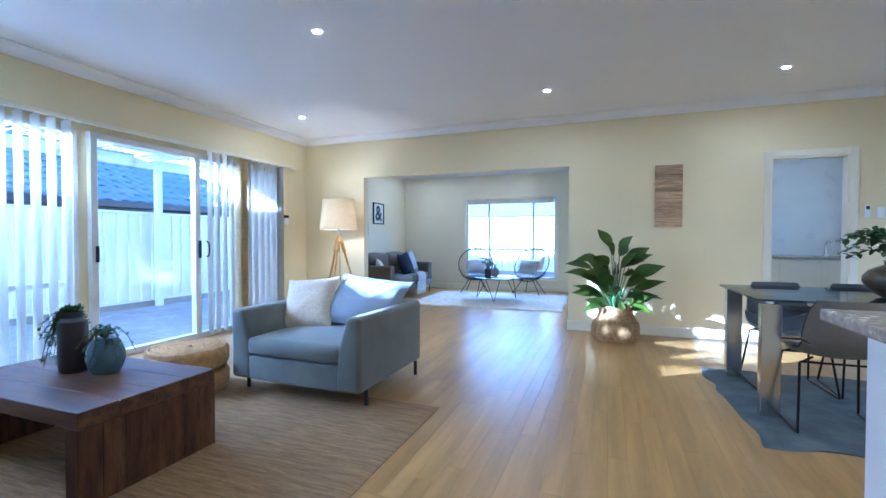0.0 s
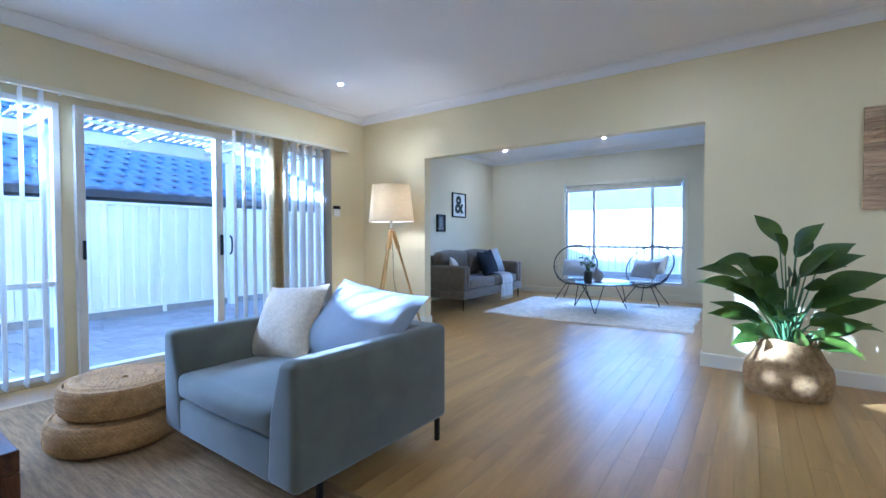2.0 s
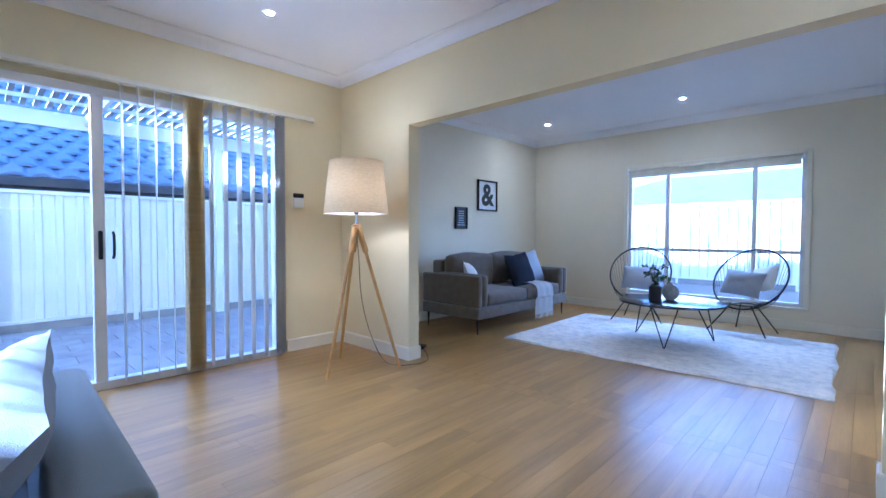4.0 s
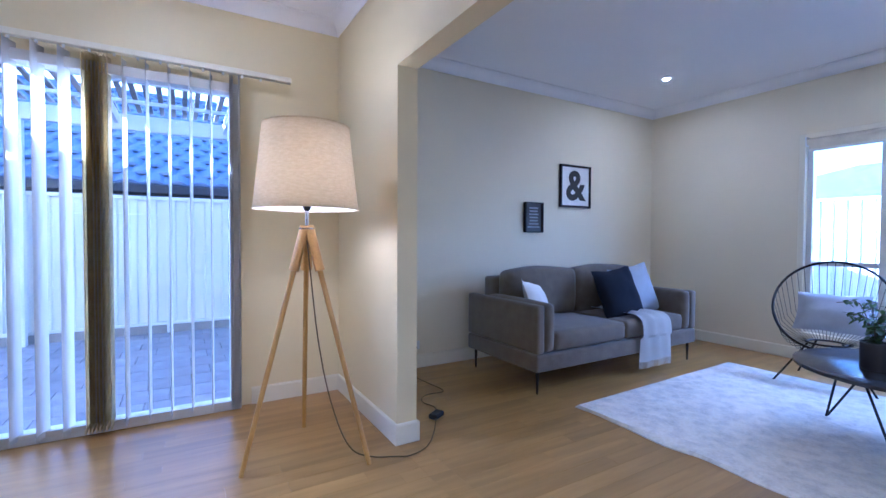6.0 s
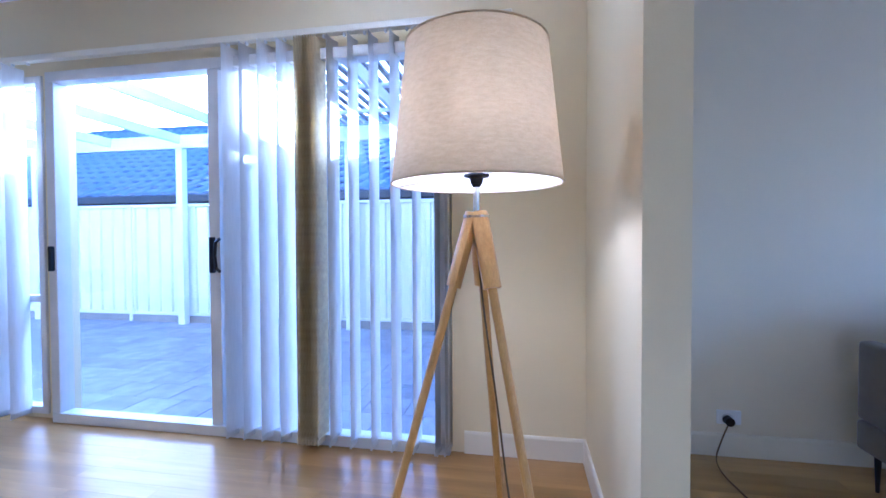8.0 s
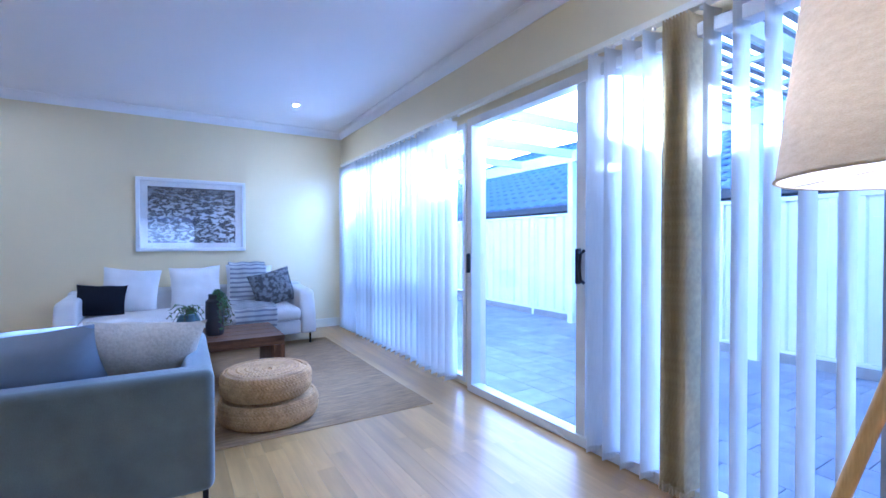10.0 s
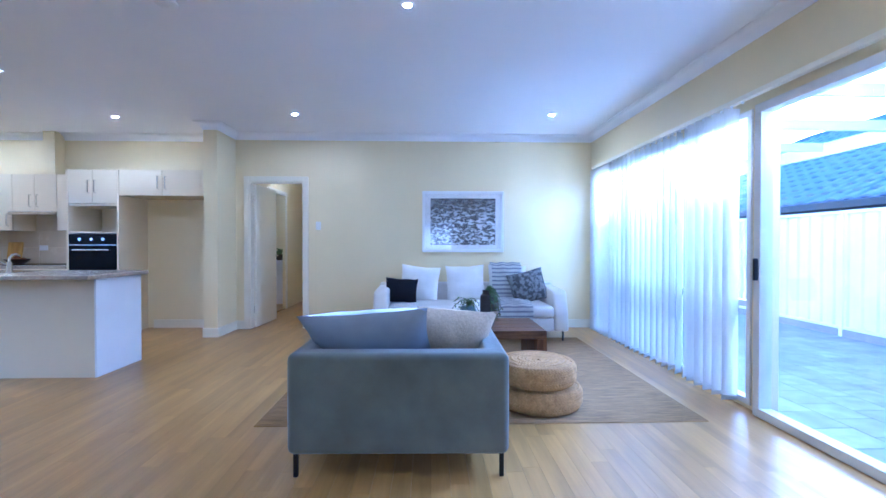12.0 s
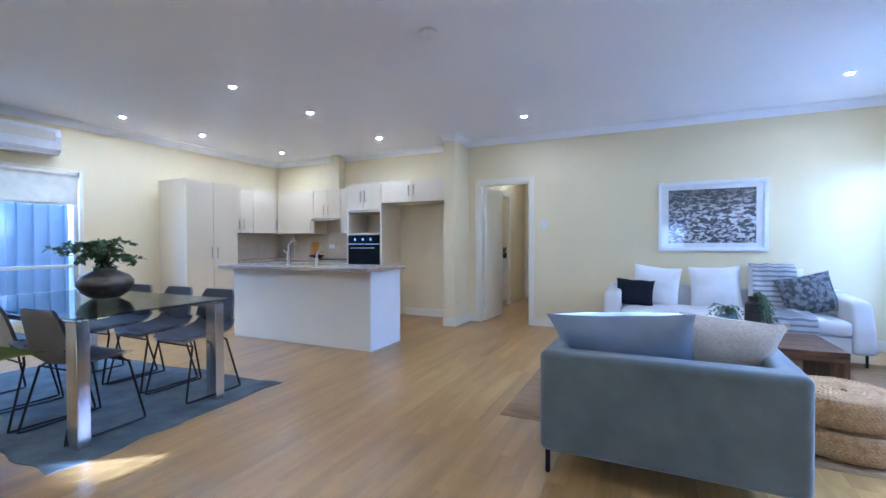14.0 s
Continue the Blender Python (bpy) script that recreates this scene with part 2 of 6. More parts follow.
setting("wall_north", [(XW, OPEN[0], Y1, Y1 + WT, 0, H), (OPEN[0], OPEN[1], Y1, Y1 + WT, OPEN[2], H), (OPEN[1], DOOR_B[0], Y1, Y1 + WT, 0, H),
                       (DOOR_B[0], DOOR_B[1], Y1, Y1 + WT, DOOR_B[2], H), (DOOR_B[1], XE, Y1, Y1 + WT, 0, H)], M_WALL)
DOOR_C = (-0.455, 0.289, 2.04)
setting("wall_south", [(XW, DOOR_C[0], Y0 - 0.11, Y0, 0, H), (DOOR_C[0], DOOR_C[1], Y0 - 0.11, Y0, DOOR_C[2], H), (DOOR_C[1], 0.47, Y0 - 0.11, Y0, 0, H)], M_WALL)
setting("wall_nib", [(0.47, 0.64, Y0 - 0.31, 0.02, 0, H)], M_WALL)
YK = -0.64
setting("wall_kitchen", [(0.64, XE, YK - 0.1, YK, 0, H)], M_WALL)
EWIN = (2.62, 4.42, 0.28, 2.04)
setting("wall_east", [(XE, XE + 0.25, YK - 0.1, EWIN[0], 0, H), (XE, XE + 0.25, EWIN[1], Y1 + WT, 0, H), (XE, XE + 0.25, EWIN[0], EWIN[1], EWIN[3], H),
                      (XE, XE + 0.25, EWIN[0], EWIN[1], 0, EWIN[2])], M_WALL)
FWIN = (-3.10, -1.06, 0.27, 2.07)
setting("wall_front_room_west", [(SW - 0.2, SW, Y1 + WT, SY, 0, H)], M_WALL2)
setting("wall_front_room_east", [(SE, SE + 0.12, Y1 + WT, SY, 0, H)], M_WALL2)
setting("wall_front_room_north", [(SW - 0.2, FWIN[0], SY, SY + 0.2, 0, H), (FWIN[1], SE + 0.12, SY, SY + 0.2, 0, H), (FWIN[0], FWIN[1], SY, SY + 0.2, FWIN[3], H),
                                  (FWIN[0], FWIN[1], SY, SY + 0.2, 0, FWIN[2])], M_WALL2)
# hall behind the south door, and the utility room behind the north door
setting("wall_hall", [(-0.62, -0.52, -3.6, Y0 - 0.11, 0, H), (0.42, 0.47, -1.65, Y0 - 0.11, 0, H), (0.42, 0.47, -3.6, -2.45, 0, H), (0.42, 0.47, -2.45, -1.65, 2.04, H),
                      (-0.52, 0.42, -3.7, -3.6, 0, H), (0.47, 2.2, -3.7, -3.6, 0, H), (2.2, 2.3, -3.7, YK - 0.1, 0, H)], M_WALL)
setting("wall_utility", [(1.2, 1.3, Y1 + WT, 8.3, 0, H), (3.3, 3.4, Y1 + WT, 6.6, 0, H), (3.3, 3.4, 7.6, 8.3, 0, H), (3.3, 3.4, 6.6, 7.6, 0, 1.0), (3.3, 3.4, 6.6, 7.6, 2.1, H), (1.2, 3.4, 8.3, 8.4, 0, H)], M_WHITE)


def cornice(name, pts, mat):
    """A coved cornice along a polyline at the ceiling; the room lies to its left."""
    bm = bmesh.new()
    prof = [(0.0, -0.09), (0.008, -0.09), (0.012, -0.078), (0.022, -0.058), (0.042, -0.032), (0.066, -0.016), (0.078, -0.012), (0.09, -0.008), (0.09, 0.0), (0.0, 0.0)]
    rings = []
    P = [Vector((*p, 0)) for p in pts]
    for i, p in enumerate(P):
        d0 = (p - P[i - 1]).normalized() if i else (P[1] - P[0]).normalized()
        d1 = (P[i + 1] - p).normalized() if i < len(P) - 1 else d0
        n0, n1 = Vector((-d0.y, d0.x, 0)), Vector((-d1.y, d1.x, 0))
        m = (n0 + n1) / (1 + n0.dot(n1))
        rings.append([bm.verts.new(p + m * a + Vector((0, 0, H + b))) for a, b in prof])
    skin(bm, rings)
    return solid(name, bm, mat, kind="structure", smooth=True)


cornice("cornice", [(0.47, Y0), (0.47, 0.02), (0.64, 0.02), (0.64, YK), (XE, YK), (XE, Y1), (XW, Y1), (XW, Y0), (0.47, Y0)][::1], M_CEIL)
cornice("cornice_front_room", [(SW, SY), (SW, Y1 + WT), (SE, Y1 + WT), (SE, SY), (SW, SY)], M_CEIL)


def baseboard(name, runs, mat=M_TRIM, h=0.115, t=0.014):
    """runs: x0, y0, x1, y1 along the wall; the room lies to the left of the run."""
    bm = bmesh.new()
    for x0, y0, x1, y1 in runs:
        a, b = Vector((x0, y0, 0)), Vector((x1, y1, 0))
        d = (b - a).normalized()
        n = Vector((-d.y, d.x, 0))
        prof = [(0.0005, 0), (t, 0), (t, h - 0.012), (t - 0.004, h - 0.003), (t - 0.008, h), (0.0005, h)]
        rings = [[bm.verts.new(p + n * u + Vector((0, 0, v))) for u, v in prof] for p in (a, b)]
        skin(bm, rings)
    return solid(name, bm, mat, kind="structure")


baseboard("baseboard", [(XW, Y1, XW, DOOR_A[1] + 0.07), (OPEN[0] + 0.014, Y1, XW, Y1), (OPEN[0], Y1 + WT, OPEN[0], Y1),
                        (XW, WIN_A[0] - 0.05, XW, Y0), (XW, Y0, DOOR_C[0] - 0.07, Y0), (DOOR_C[1] + 0.07, Y0, 0.47, Y0), (0.47, Y0, 0.47, 0.02),
                        (0.456, 0.02, 0.654, 0.02), (0.64, 0.02, 0.64, YK), (0.64, YK, 1.66, YK), (DOOR_B[0] - 0.07, Y1, OPEN[1] - 0.014, Y1),
                        (OPEN[1], Y1, OPEN[1], Y1 + WT), (XE, Y1, DOOR_B[1] + 0.07, Y1), (XE, 1.66, XE, Y1)])
baseboard("baseboard_front_room", [(SW, SY, SW, Y1 + WT), (SW, Y1 + WT, OPEN[0] + 0.014, Y1 + WT), (SE, SY, SW, SY), (SE, Y1 + WT, SE, SY), (OPEN[1] - 0.014, Y1 + WT, SE, Y1 + WT)])
baseboard("baseboard_hall", [(-0.52, Y0 - 0.11, -0.52, -3.6)])

# door linings and architraves
for name, (x0, x1, top), y, yb, s in (("door_1", DOOR_B, Y1, Y1 + WT, -1), ("door_2", DOOR_C, Y0, Y0 - 0.11, 1)):
    frame_thing = thing(name, pose(0, 0, 0), "cream painted timber door frame with a flat architrave", "door frame")
    for pn, lo, hi in (("architrave", 0.0, 0.0),):
        for k, (a0, a1, z0, z1) in enumerate(((x0 - 0.07, x0, 0, top + 0.07), (x1, x1 + 0.07, 0, top + 0.07), (x0, x1, top, top + 0.07))):
            bm = bmesh.new()
            ys = sorted((y + s * 0.0005, y + s * 0.018))
            box(bm, a0, a1, ys[0], ys[1], z0, z1, 0.004)
            part("architrave", bm, M_TRIM, frame_thing)
    bm = bmesh.new()
    ya, yb2 = sorted((y, yb))
    box(bm, x0 - 0.0, x0 + 0.018, ya, yb2, 0, top)
    box(bm, x1 - 0.018, x1 + 0.0, ya, yb2, 0, top)
    box(bm, x0 + 0.018, x1 - 0.018, ya, yb2, top - 0.018, top)
    part("lining", bm, M_TRIM, frame_thing)


# ---- outdoors ----
GZ = -0.06
bm = bmesh.new()
box(bm, -60, XW - 0.13, -60, 70, GZ - 0.4, GZ - 0.03)
box(bm, XW - 0.13, XE + 0.25, SY + 0.2, 70, GZ - 0.4, GZ - 0.03)
box(bm, XE + 0.25, 60, -60, 70, GZ - 0.4, GZ - 0.03)
solid("ground", bm, M_GROUT, kind="structure")


def fence(name, p0, p1, bay=2.4, top=1.66, mat=M_FENCE, label="cream ribbed steel fence with posts and a top rail"):
    """A fence of ribbed steel sheets in bays along x or y; it faces to the left of its line."""
    a, b = Vector((*p0, 0)), Vector((*p1, 0))
    length = (b - a).length
    d = (b - a).normalized()
    yaw = math.degrees(math.atan2(d.y, d.x))
    f = thing(name, pose(a.x, a.y, GZ - 0.03, 0, 0, yaw), label, "fence")
    t = top - GZ
    count = int(length / bay + 0.999)
    for k in range(count):
        x0 = k * bay
        bm = bmesh.new()
        pts = []
        x = x0 + 0.03
        while x < x0 + bay - 0.05:
            pts += [(x, 0.0), (x + 0.09, 0.0), (x + 0.105, 0.03), (x + 0.165, 0.03), (x + 0.18, 0.0)]
            x += 0.2
        for (xa, ya), (xb, yb) in zip(pts, pts[1:]):
            if xb > xa:
                vs = [bm.verts.new(p) for p in ((xa, ya, 0.14), (xb, yb, 0.14), (xb, yb, t - 0.02), (xa, ya, t - 0.02))]
                bm.faces.new(vs)
        bmesh.ops.remove_doubles(bm, verts=bm.verts, dist=1e-4)
        part("fence_sheet", bm, mat, f)
        bm = bmesh.new()
        box(bm, x0 - 0.03, x0 + 0.03, -0.02, 0.05, 0, t, 0.004)
        part("fence_post", bm, mat, f)
        bm = bmesh.new()
        box(bm, x0 + 0.03, x0 + bay - 0.03, -0.012, 0.045, t - 0.045, t, 0.004)
        part("top_rail", bm, mat, f)
        bm = bmesh.new()
        box(bm, x0 + 0.03, x0 + bay - 0.03, -0.012, 0.045, 0.13, 0.165, 0.004)
        part("bottom_rail", bm, mat, f)
        bm = bmesh.new()
        box(bm, x0 + 0.03, x0 + bay - 0.03, -0.02, 0.05, 0, 0.128)
        part("plinth", bm, M_PLINTH, f, "grey concrete plinth")
    return f


fence("side_fence", (-7.78, 14.3), (-7.78, -10.0))
fence("front_fence", (8.0, 15.5), (-14.0, 15.5), top=1.95)
fence("east_fence", (6.6, -4.0), (6.6, 12.0), top=1.95, mat=M_FENCE_GREY, label="blue-grey ribbed steel fence along the side path")

# neighbour's house: dark brick, fascia and gutter, hipped tile roof
house = thing("neighbour_house", pose(0, 0, GZ - 0.03), "dark brick house with a slate-blue tiled roof beyond the fence", "house")
bm = bmesh.new()
box(bm, -18.5, -9.3, -14, 10.6, 0, 1.9)
part("wall", bm, M_BRICK, house, "dark brick wall")
bm = bmesh.new()
box(bm, -9.3, -8.9, -14.4, 11.0, 1.86, 1.89)
box(bm, -8.92, -8.80, -14.4, 11.0, 1.84, 1.975, 0.015)
box(bm, -9.0, -8.92, -14.4, 11.0, 1.80, 1.99)
part("gutter", bm, M_DARK, house, "dark metal gutter and fascia")
EAVE, RIDGE = (-8.88, 1.97), (-14.6, 4.70)
SOUTH = -13.8


def roof_z(x):
    return EAVE[1] + (EAVE[0] - x) * (RIDGE[1] - EAVE[1]) / (EAVE[0] - RIDGE[0])


course = 0.34
count = int((EAVE[0] - RIDGE[0]) / course) + 1
bm = bmesh.new()
tile_w = 0.30
for i in range(count):
    xa = EAVE[0] - i * course
    xb = max(xa - course - 0.03, RIDGE[0])
    ylim = 11.0 - (EAVE[0] - xa) * 0.95
    y = SOUTH + math.ceil((EAVE[0] - xa) * 0.95 / tile_w) * tile_w + (0.0 if i % 2 else tile_w / 2)
    while y < ylim:
        prof = [(0, 0.0), (0.25, 0.035), (0.5, 0.045), (0.72, 0.03), (0.88, 0.0), (1.0, 0.0)]
        lift = 0.03
        rows = []
        for px, lz in ((xa, lift), (xb, 0.0)):
            rows.append([bm.verts.new((px, y + q * tile_w, roof_z(px) + w + lz)) for q, w in prof])
        low = [bm.verts.new((xa, y + q * tile_w, roof_z(xa) + w - 0.012)) for q, w in prof]
        for j in range(len(prof) - 1):
            bm.faces.new((rows[0][j], rows[0][j + 1], rows[1][j + 1], rows[1][j]))
            bm.faces.new((low[j], low[j + 1], rows[0][j + 1], rows[0][j]))
        y += tile_w
tagged(part("roof_tiles", bm, M_TILE, house, "slate-blue wavy concrete roof tiles"), kind="stuff")
bm = bmesh.new()
for k in range(60):
    y = SOUTH + (EAVE[0] - RIDGE[0]) * 0.95 + k * 0.4
    if y < 11.0 - (EAVE[0] - RIDGE[0]) * 0.95:
        tube(bm, [(RIDGE[0], y, RIDGE[1] + 0.03), (RIDGE[0], y + 0.41, RIDGE[1] + 0.045)], 0.085, 8)
hx, hy = RIDGE[0], 11.0 - (EAVE[0] - RIDGE[0]) * 0.95
for k in range(19):
    p, q = k / 19, (k + 1.05) / 19
    tube(bm, [(EAVE[0] + (hx - EAVE[0]) * s, 11.0 + (hy - 11.0) * s, EAVE[1] + (RIDGE[1] - EAVE[1]) * s + 0.04) for s in (p, q)], 0.08, 8)
    tube(bm, [(EAVE[0] + (hx - EAVE[0]) * s, SOUTH + (11.0 - hy) * s, EAVE[1] + (RIDGE[1] - EAVE[1]) * s + 0.04) for s in (p, q)], 0.08, 8)
tagged(part("ridge_tiles", bm, M_TILE, house), kind="stuff")
bm = bmesh.new()
sy = SOUTH + 11.0 - hy
for corners in (((-8.88, 11.0, 1.97), (-20.3, 11.0, 1.97), (hx, hy, RIDGE[1])), ((-20.3, SOUTH, 1.97), (-8.88, SOUTH, 1.97), (hx, sy, RIDGE[1])),
                ((hx, hy, RIDGE[1]), (-20.3, 11.0, 1.97), (-20.3, SOUTH, 1.97), (hx, sy, RIDGE[1]))):
    bm.faces.new([bm.verts.new(p) for p in corners])
part("roof_back", bm, M_TILE, house)

# pergola: posts, outer beams, rafters and battens
pergola = thing("pergola", pose(0, 0, GZ - 0.03), "white painted timber pergola with open battens over a paved yard", "pergola")
for y in (-1.6, 0.85, 3.33, 5.75):
    bm = bmesh.new()
    box(bm, -7.70, -7.60, y - 0.05, y + 0.05, 0, 2.475, 0.004)
    part("post", bm, M_PERG, pergola)
bm = bmesh.new()
box(bm, -7.68, -7.62, -2.2, 6.6, 2.48, 2.66, 0.004)
part("beam", bm, M_PERG, pergola)
for k in range(8):
    y = -1.40 + k * 1.12
    bm = bmesh.new()
    box(bm, -7.62, XW - 0.14, y - 0.021, y + 0.021, 2.54, 2.66, 0.003)
    part("rafter", bm, M_PERG, pergola)
for k in range(4):
    bm = bmesh.new()
    x = -7.1 + k * 0.78
    box(bm, x - 0.02, x + 0.02, 2.86, 6.6, 2.661, 2.70)
    part("purlin", bm, M_PERG, pergola)
bm = bmesh.new()
y = 2.90
while y < 6.6:
    box(bm, -7.7, XW - 0.15, y, y + 0.05, 2.701, 2.726)
    y += 0.115
tagged(part("batten", bm, M_BATTEN, pergola), kind="stuff")

# front yard seen through the far window: a pale roofline and shrubs
far_house = thing("far_house", pose(0, 24, GZ - 0.03), "pale single-storey house across the street", "house")
bm = bmesh.new()
box(bm, -12, 6, 0, 8, 0, 2.5)
part("wall", bm, M_FENCE, far_house)
bm = bmesh.new()
vs = [bm.verts.new(p) for p in ((-12.5, -0.5, 2.5), (6.5, -0.5, 2.5), (6.5, 8.5, 2.5), (-12.5, 8.5, 2.5), (-8, 4, 4.2), (2, 4, 4.2))]
for f in ((0, 1, 5, 4), (1, 2, 5), (2, 3, 4, 5), (3, 0, 4), (3, 2, 1, 0)):
    bm.faces.new([vs[i] for i in f])
part("roof", bm, M_TILE, far_house)


# ---- windows ----
def window(name, m, w, h, verticals, horizontals, label, depth=0.07, bar=0.045, category="window"):
    """A frame w by h in the xz plane of m, its corner at the origin; panes between the bars."""
    win = thing(name, m, label, category)
    bm = bmesh.new()
    box(bm, 0, w, -depth, 0, 0, bar, 0.003)
    box(bm, 0, w, -depth, 0, h - bar, h, 0.003)
    box(bm, 0, bar, -depth, 0, bar, h - bar, 0.003)
    box(bm, w - bar, w, -depth, 0, bar, h - bar, 0.003)
    part("window_frame", bm, M_FRAME, win)
    for x, b in verticals:
        bm = bmesh.new()
        box(bm, x - b / 2, x + b / 2, -depth + 0.008, -0.008, bar, h - bar, 0.003)
        part("mullion", bm, M_FRAME, win)
    xs = [0] + [x for x, _ in verticals] + [w]
    zs = [0] + list(horizontals) + [h]
    for z in horizontals:
        for xa, xb in zip(xs, xs[1:]):
            bm = bmesh.new()
            box(bm, xa + 0.03, xb - 0.03, -depth + 0.014, -0.014, z - 0.022, z + 0.022, 0.003)
            part("transom", bm, M_FRAME, win)
    for xa, xb in zip(xs, xs[1:]):
        for za, zb in zip(zs, zs[1:]):
            bm = bmesh.new()
            box(bm, xa + 0.015, xb - 0.015, -depth / 2 - 0.003, -depth / 2 + 0.003, za + 0.015, zb - 0.015)
            pane = part("pane", bm, M_GLASS, win)
            pane.visible_shadow = False
    return win


west = window("window_1", pose(XW - 0.055, WIN_A[0], WIN_A[2], 0, 0, 90), WIN_A[1] - WIN_A[0], WIN_A[3] - WIN_A[2], [(0.97, 0.06), (1.93, 0.06)], [0.72],
              "wide aluminium window with three bays behind sheer vertical blinds")
slider = window("door_3", pose(XW - 0.035, DOOR_A[0], 0.0, 0, 0, 90), DOOR_A[1] - DOOR_A[0], DOOR_A[3], [(1.13, 0.07), (1.72, 0.06)], [],
                "cream aluminium sliding glass door onto the paved yard", depth=0.09, bar=0.06, category="sliding door")
bm = bmesh.new()
tube(bm, [(1.20, -0.135, 0.94), (1.20, -0.165, 0.96), (1.20, -0.175, 1.03), (1.20, -0.165, 1.10), (1.20, -0.135, 1.12)], 0.009, 8)
part("door_handle", bm, M_BLACK, slider, "black pull handle", True)
bm = bmesh.new()
box(bm, 1.12, 1.145, -0.12, -0.091, 0.93, 1.13, 0.004)
part("lock_plate", bm, M_BLACK, slider)
bm = bmesh.new()
box(bm, 0.03, 0.05, -0.12, -0.091, 0.93, 1.08, 0.004)
part("lock_plate", bm, M_BLACK, slider)
window("window_2", pose(FWIN[0], SY + 0.10, FWIN[2], 0, 0, 0), FWIN[1] - FWIN[0], FWIN[3] - FWIN[2], [(0.535, 0.05), (1.54, 0.05)], [0.645], "white aluminium window of six panes with its blind rolled up")
window("window_3", pose(XE + 0.10, EWIN[1], EWIN[2], 0, 0, -90), EWIN[1] - EWIN[0], EWIN[3] - EWIN[2], [(0.9, 0.05)], [0.625], "aluminium window with a half-drawn cream roller blind")
setting("window_sill", [(FWIN[0] - 0.04, FWIN[1] + 0.04, SY - 0.016, SY + 0.03, FWIN[2] - 0.035, FWIN[2] - 0.003),
                        (XE - 0.016, XE + 0.03, EWIN[0] - 0.04, EWIN[1] + 0.04, EWIN[2] - 0.035, EWIN[2] - 0.003)], M_TRIM, 0.003)
setting("window_trim", [(FWIN[0] - 0.05, FWIN[0] - 0.001, SY - 0.014, SY - 0.001, FWIN[2], FWIN[3] + 0.05), (FWIN[1] + 0.001, FWIN[1] + 0.05, SY - 0.014, SY - 0.001, FWIN[2], FWIN[3] + 0.05),
                        (FWIN[0], FWIN[1], SY - 0.014, SY - 0.001, FWIN[3] + 0.001, FWIN[3] + 0.05),
                        (XE - 0.014, XE - 0.001, EWIN[0] - 0.05, EWIN[0] - 0.001, EWIN[2], EWIN[3] + 0.05),
                        (XE - 0.014, XE - 0.001, EWIN[0], EWIN[1], EWIN[3] + 0.001, EWIN[3] + 0.05)], M_TRIM, 0.003)


# ---- vertical blinds ----
def slat_mesh(width=0.127, h=2.14, mat=M_SLAT):
    bm = bmesh.new()
    def f(u, v):
        a = u - 0.5
        return Vector((a * width, 0.010 * (1 - 4 * a * a), -v * h))
    g = sheet(bm, f, 4, 6)
    bmesh.ops.solidify(bm, geom=bm.faces[:], thickness=0.0008)
    box(bm, -width / 2 + 0.004, width / 2 - 0.004, 0.002, 0.008, -h + 0.002, -h + 0.03)
    return finish("slat", bm, mat, True)


BX = XW + 0.075
BZ = 2.185
blind = thing("vertical_blind", pose(BX, 0, 0), "cream fabric vertical blinds hanging from a slim track, partly drawn", "blind")
SLAT = slat_mesh()
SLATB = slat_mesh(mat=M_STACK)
rng = random.Random(5)


def hang(y, deg, me=SLAT):
    ob = new("slat", me)
    ob.parent = blind
    ob.matrix_local = pose(0, y, BZ - 0.015, 0, 0, deg + rng.uniform(-2.5, 2.5))


y = -0.19
while y < 2.52:
    hang(y, 128 if y < 0.3 else 218 if y < 2.05 else 182)
    y += 0.112
# extra slat, added to block the sun gap where the slat angle changes
hang(0.315, 128)
for y in (3.97, 4.07, 4.18, 4.29):
    hang(y, 166)
# bunched slats, in the fabric with backlit shade coloured in
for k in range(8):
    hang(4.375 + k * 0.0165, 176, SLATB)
for k in range(6):
    hang(4.56 + k * 0.112, 174)
for y in (5.13, 5.17):
    hang(y, 175)
bm = bmesh.new()
box(bm, -0.022, 0.022, -0.26, 5.49, BZ, BZ + 0.035, 0.003)
part("track", bm, M_TRIM, blind, "slim cream aluminium track")
bm = bmesh.new()
yy = -0.19
while yy < 5.4:
    if yy < 2.62 or yy > 3.95:
        box(bm, -0.008, 0.008, yy - 0.006, yy + 0.006, BZ - 0.015, BZ)
    yy += 0.112
tagged(part("slat_hook", bm, M_WHITE, blind), kind="stuff")


def roller(name, m, w, drop, label):
    """A roller blind; the tube runs along x of m."""
    r = thing(name, m, label, "roller blind")
    bm = bmesh.new()
    tube(bm, [(0, 0, 0), (w, 0, 0)], 0.032, 14)
    part("roll", bm, M_RBLIND, r, "", True)
    bm = bmesh.new()
    box(bm, 0.015, w - 0.015, -0.030, -0.028, -drop, 0)
    part("cloth", bm, M_RBLIND, r)
    bm = bmesh.new()
    box(bm, 0.012, w - 0.012, -0.035, -0.023, -drop - 0.025, -drop, 0.003)
    part("bottom_rail", bm, M_FRAME, r)
    for x in (-0.012, w + 0.002):
        bm = bmesh.new()
        box(bm, x, x + 0.01, -0.035, 0.04, -0.04, 0.045, 0.003)
        part("bracket", bm, M_WHITE, r)


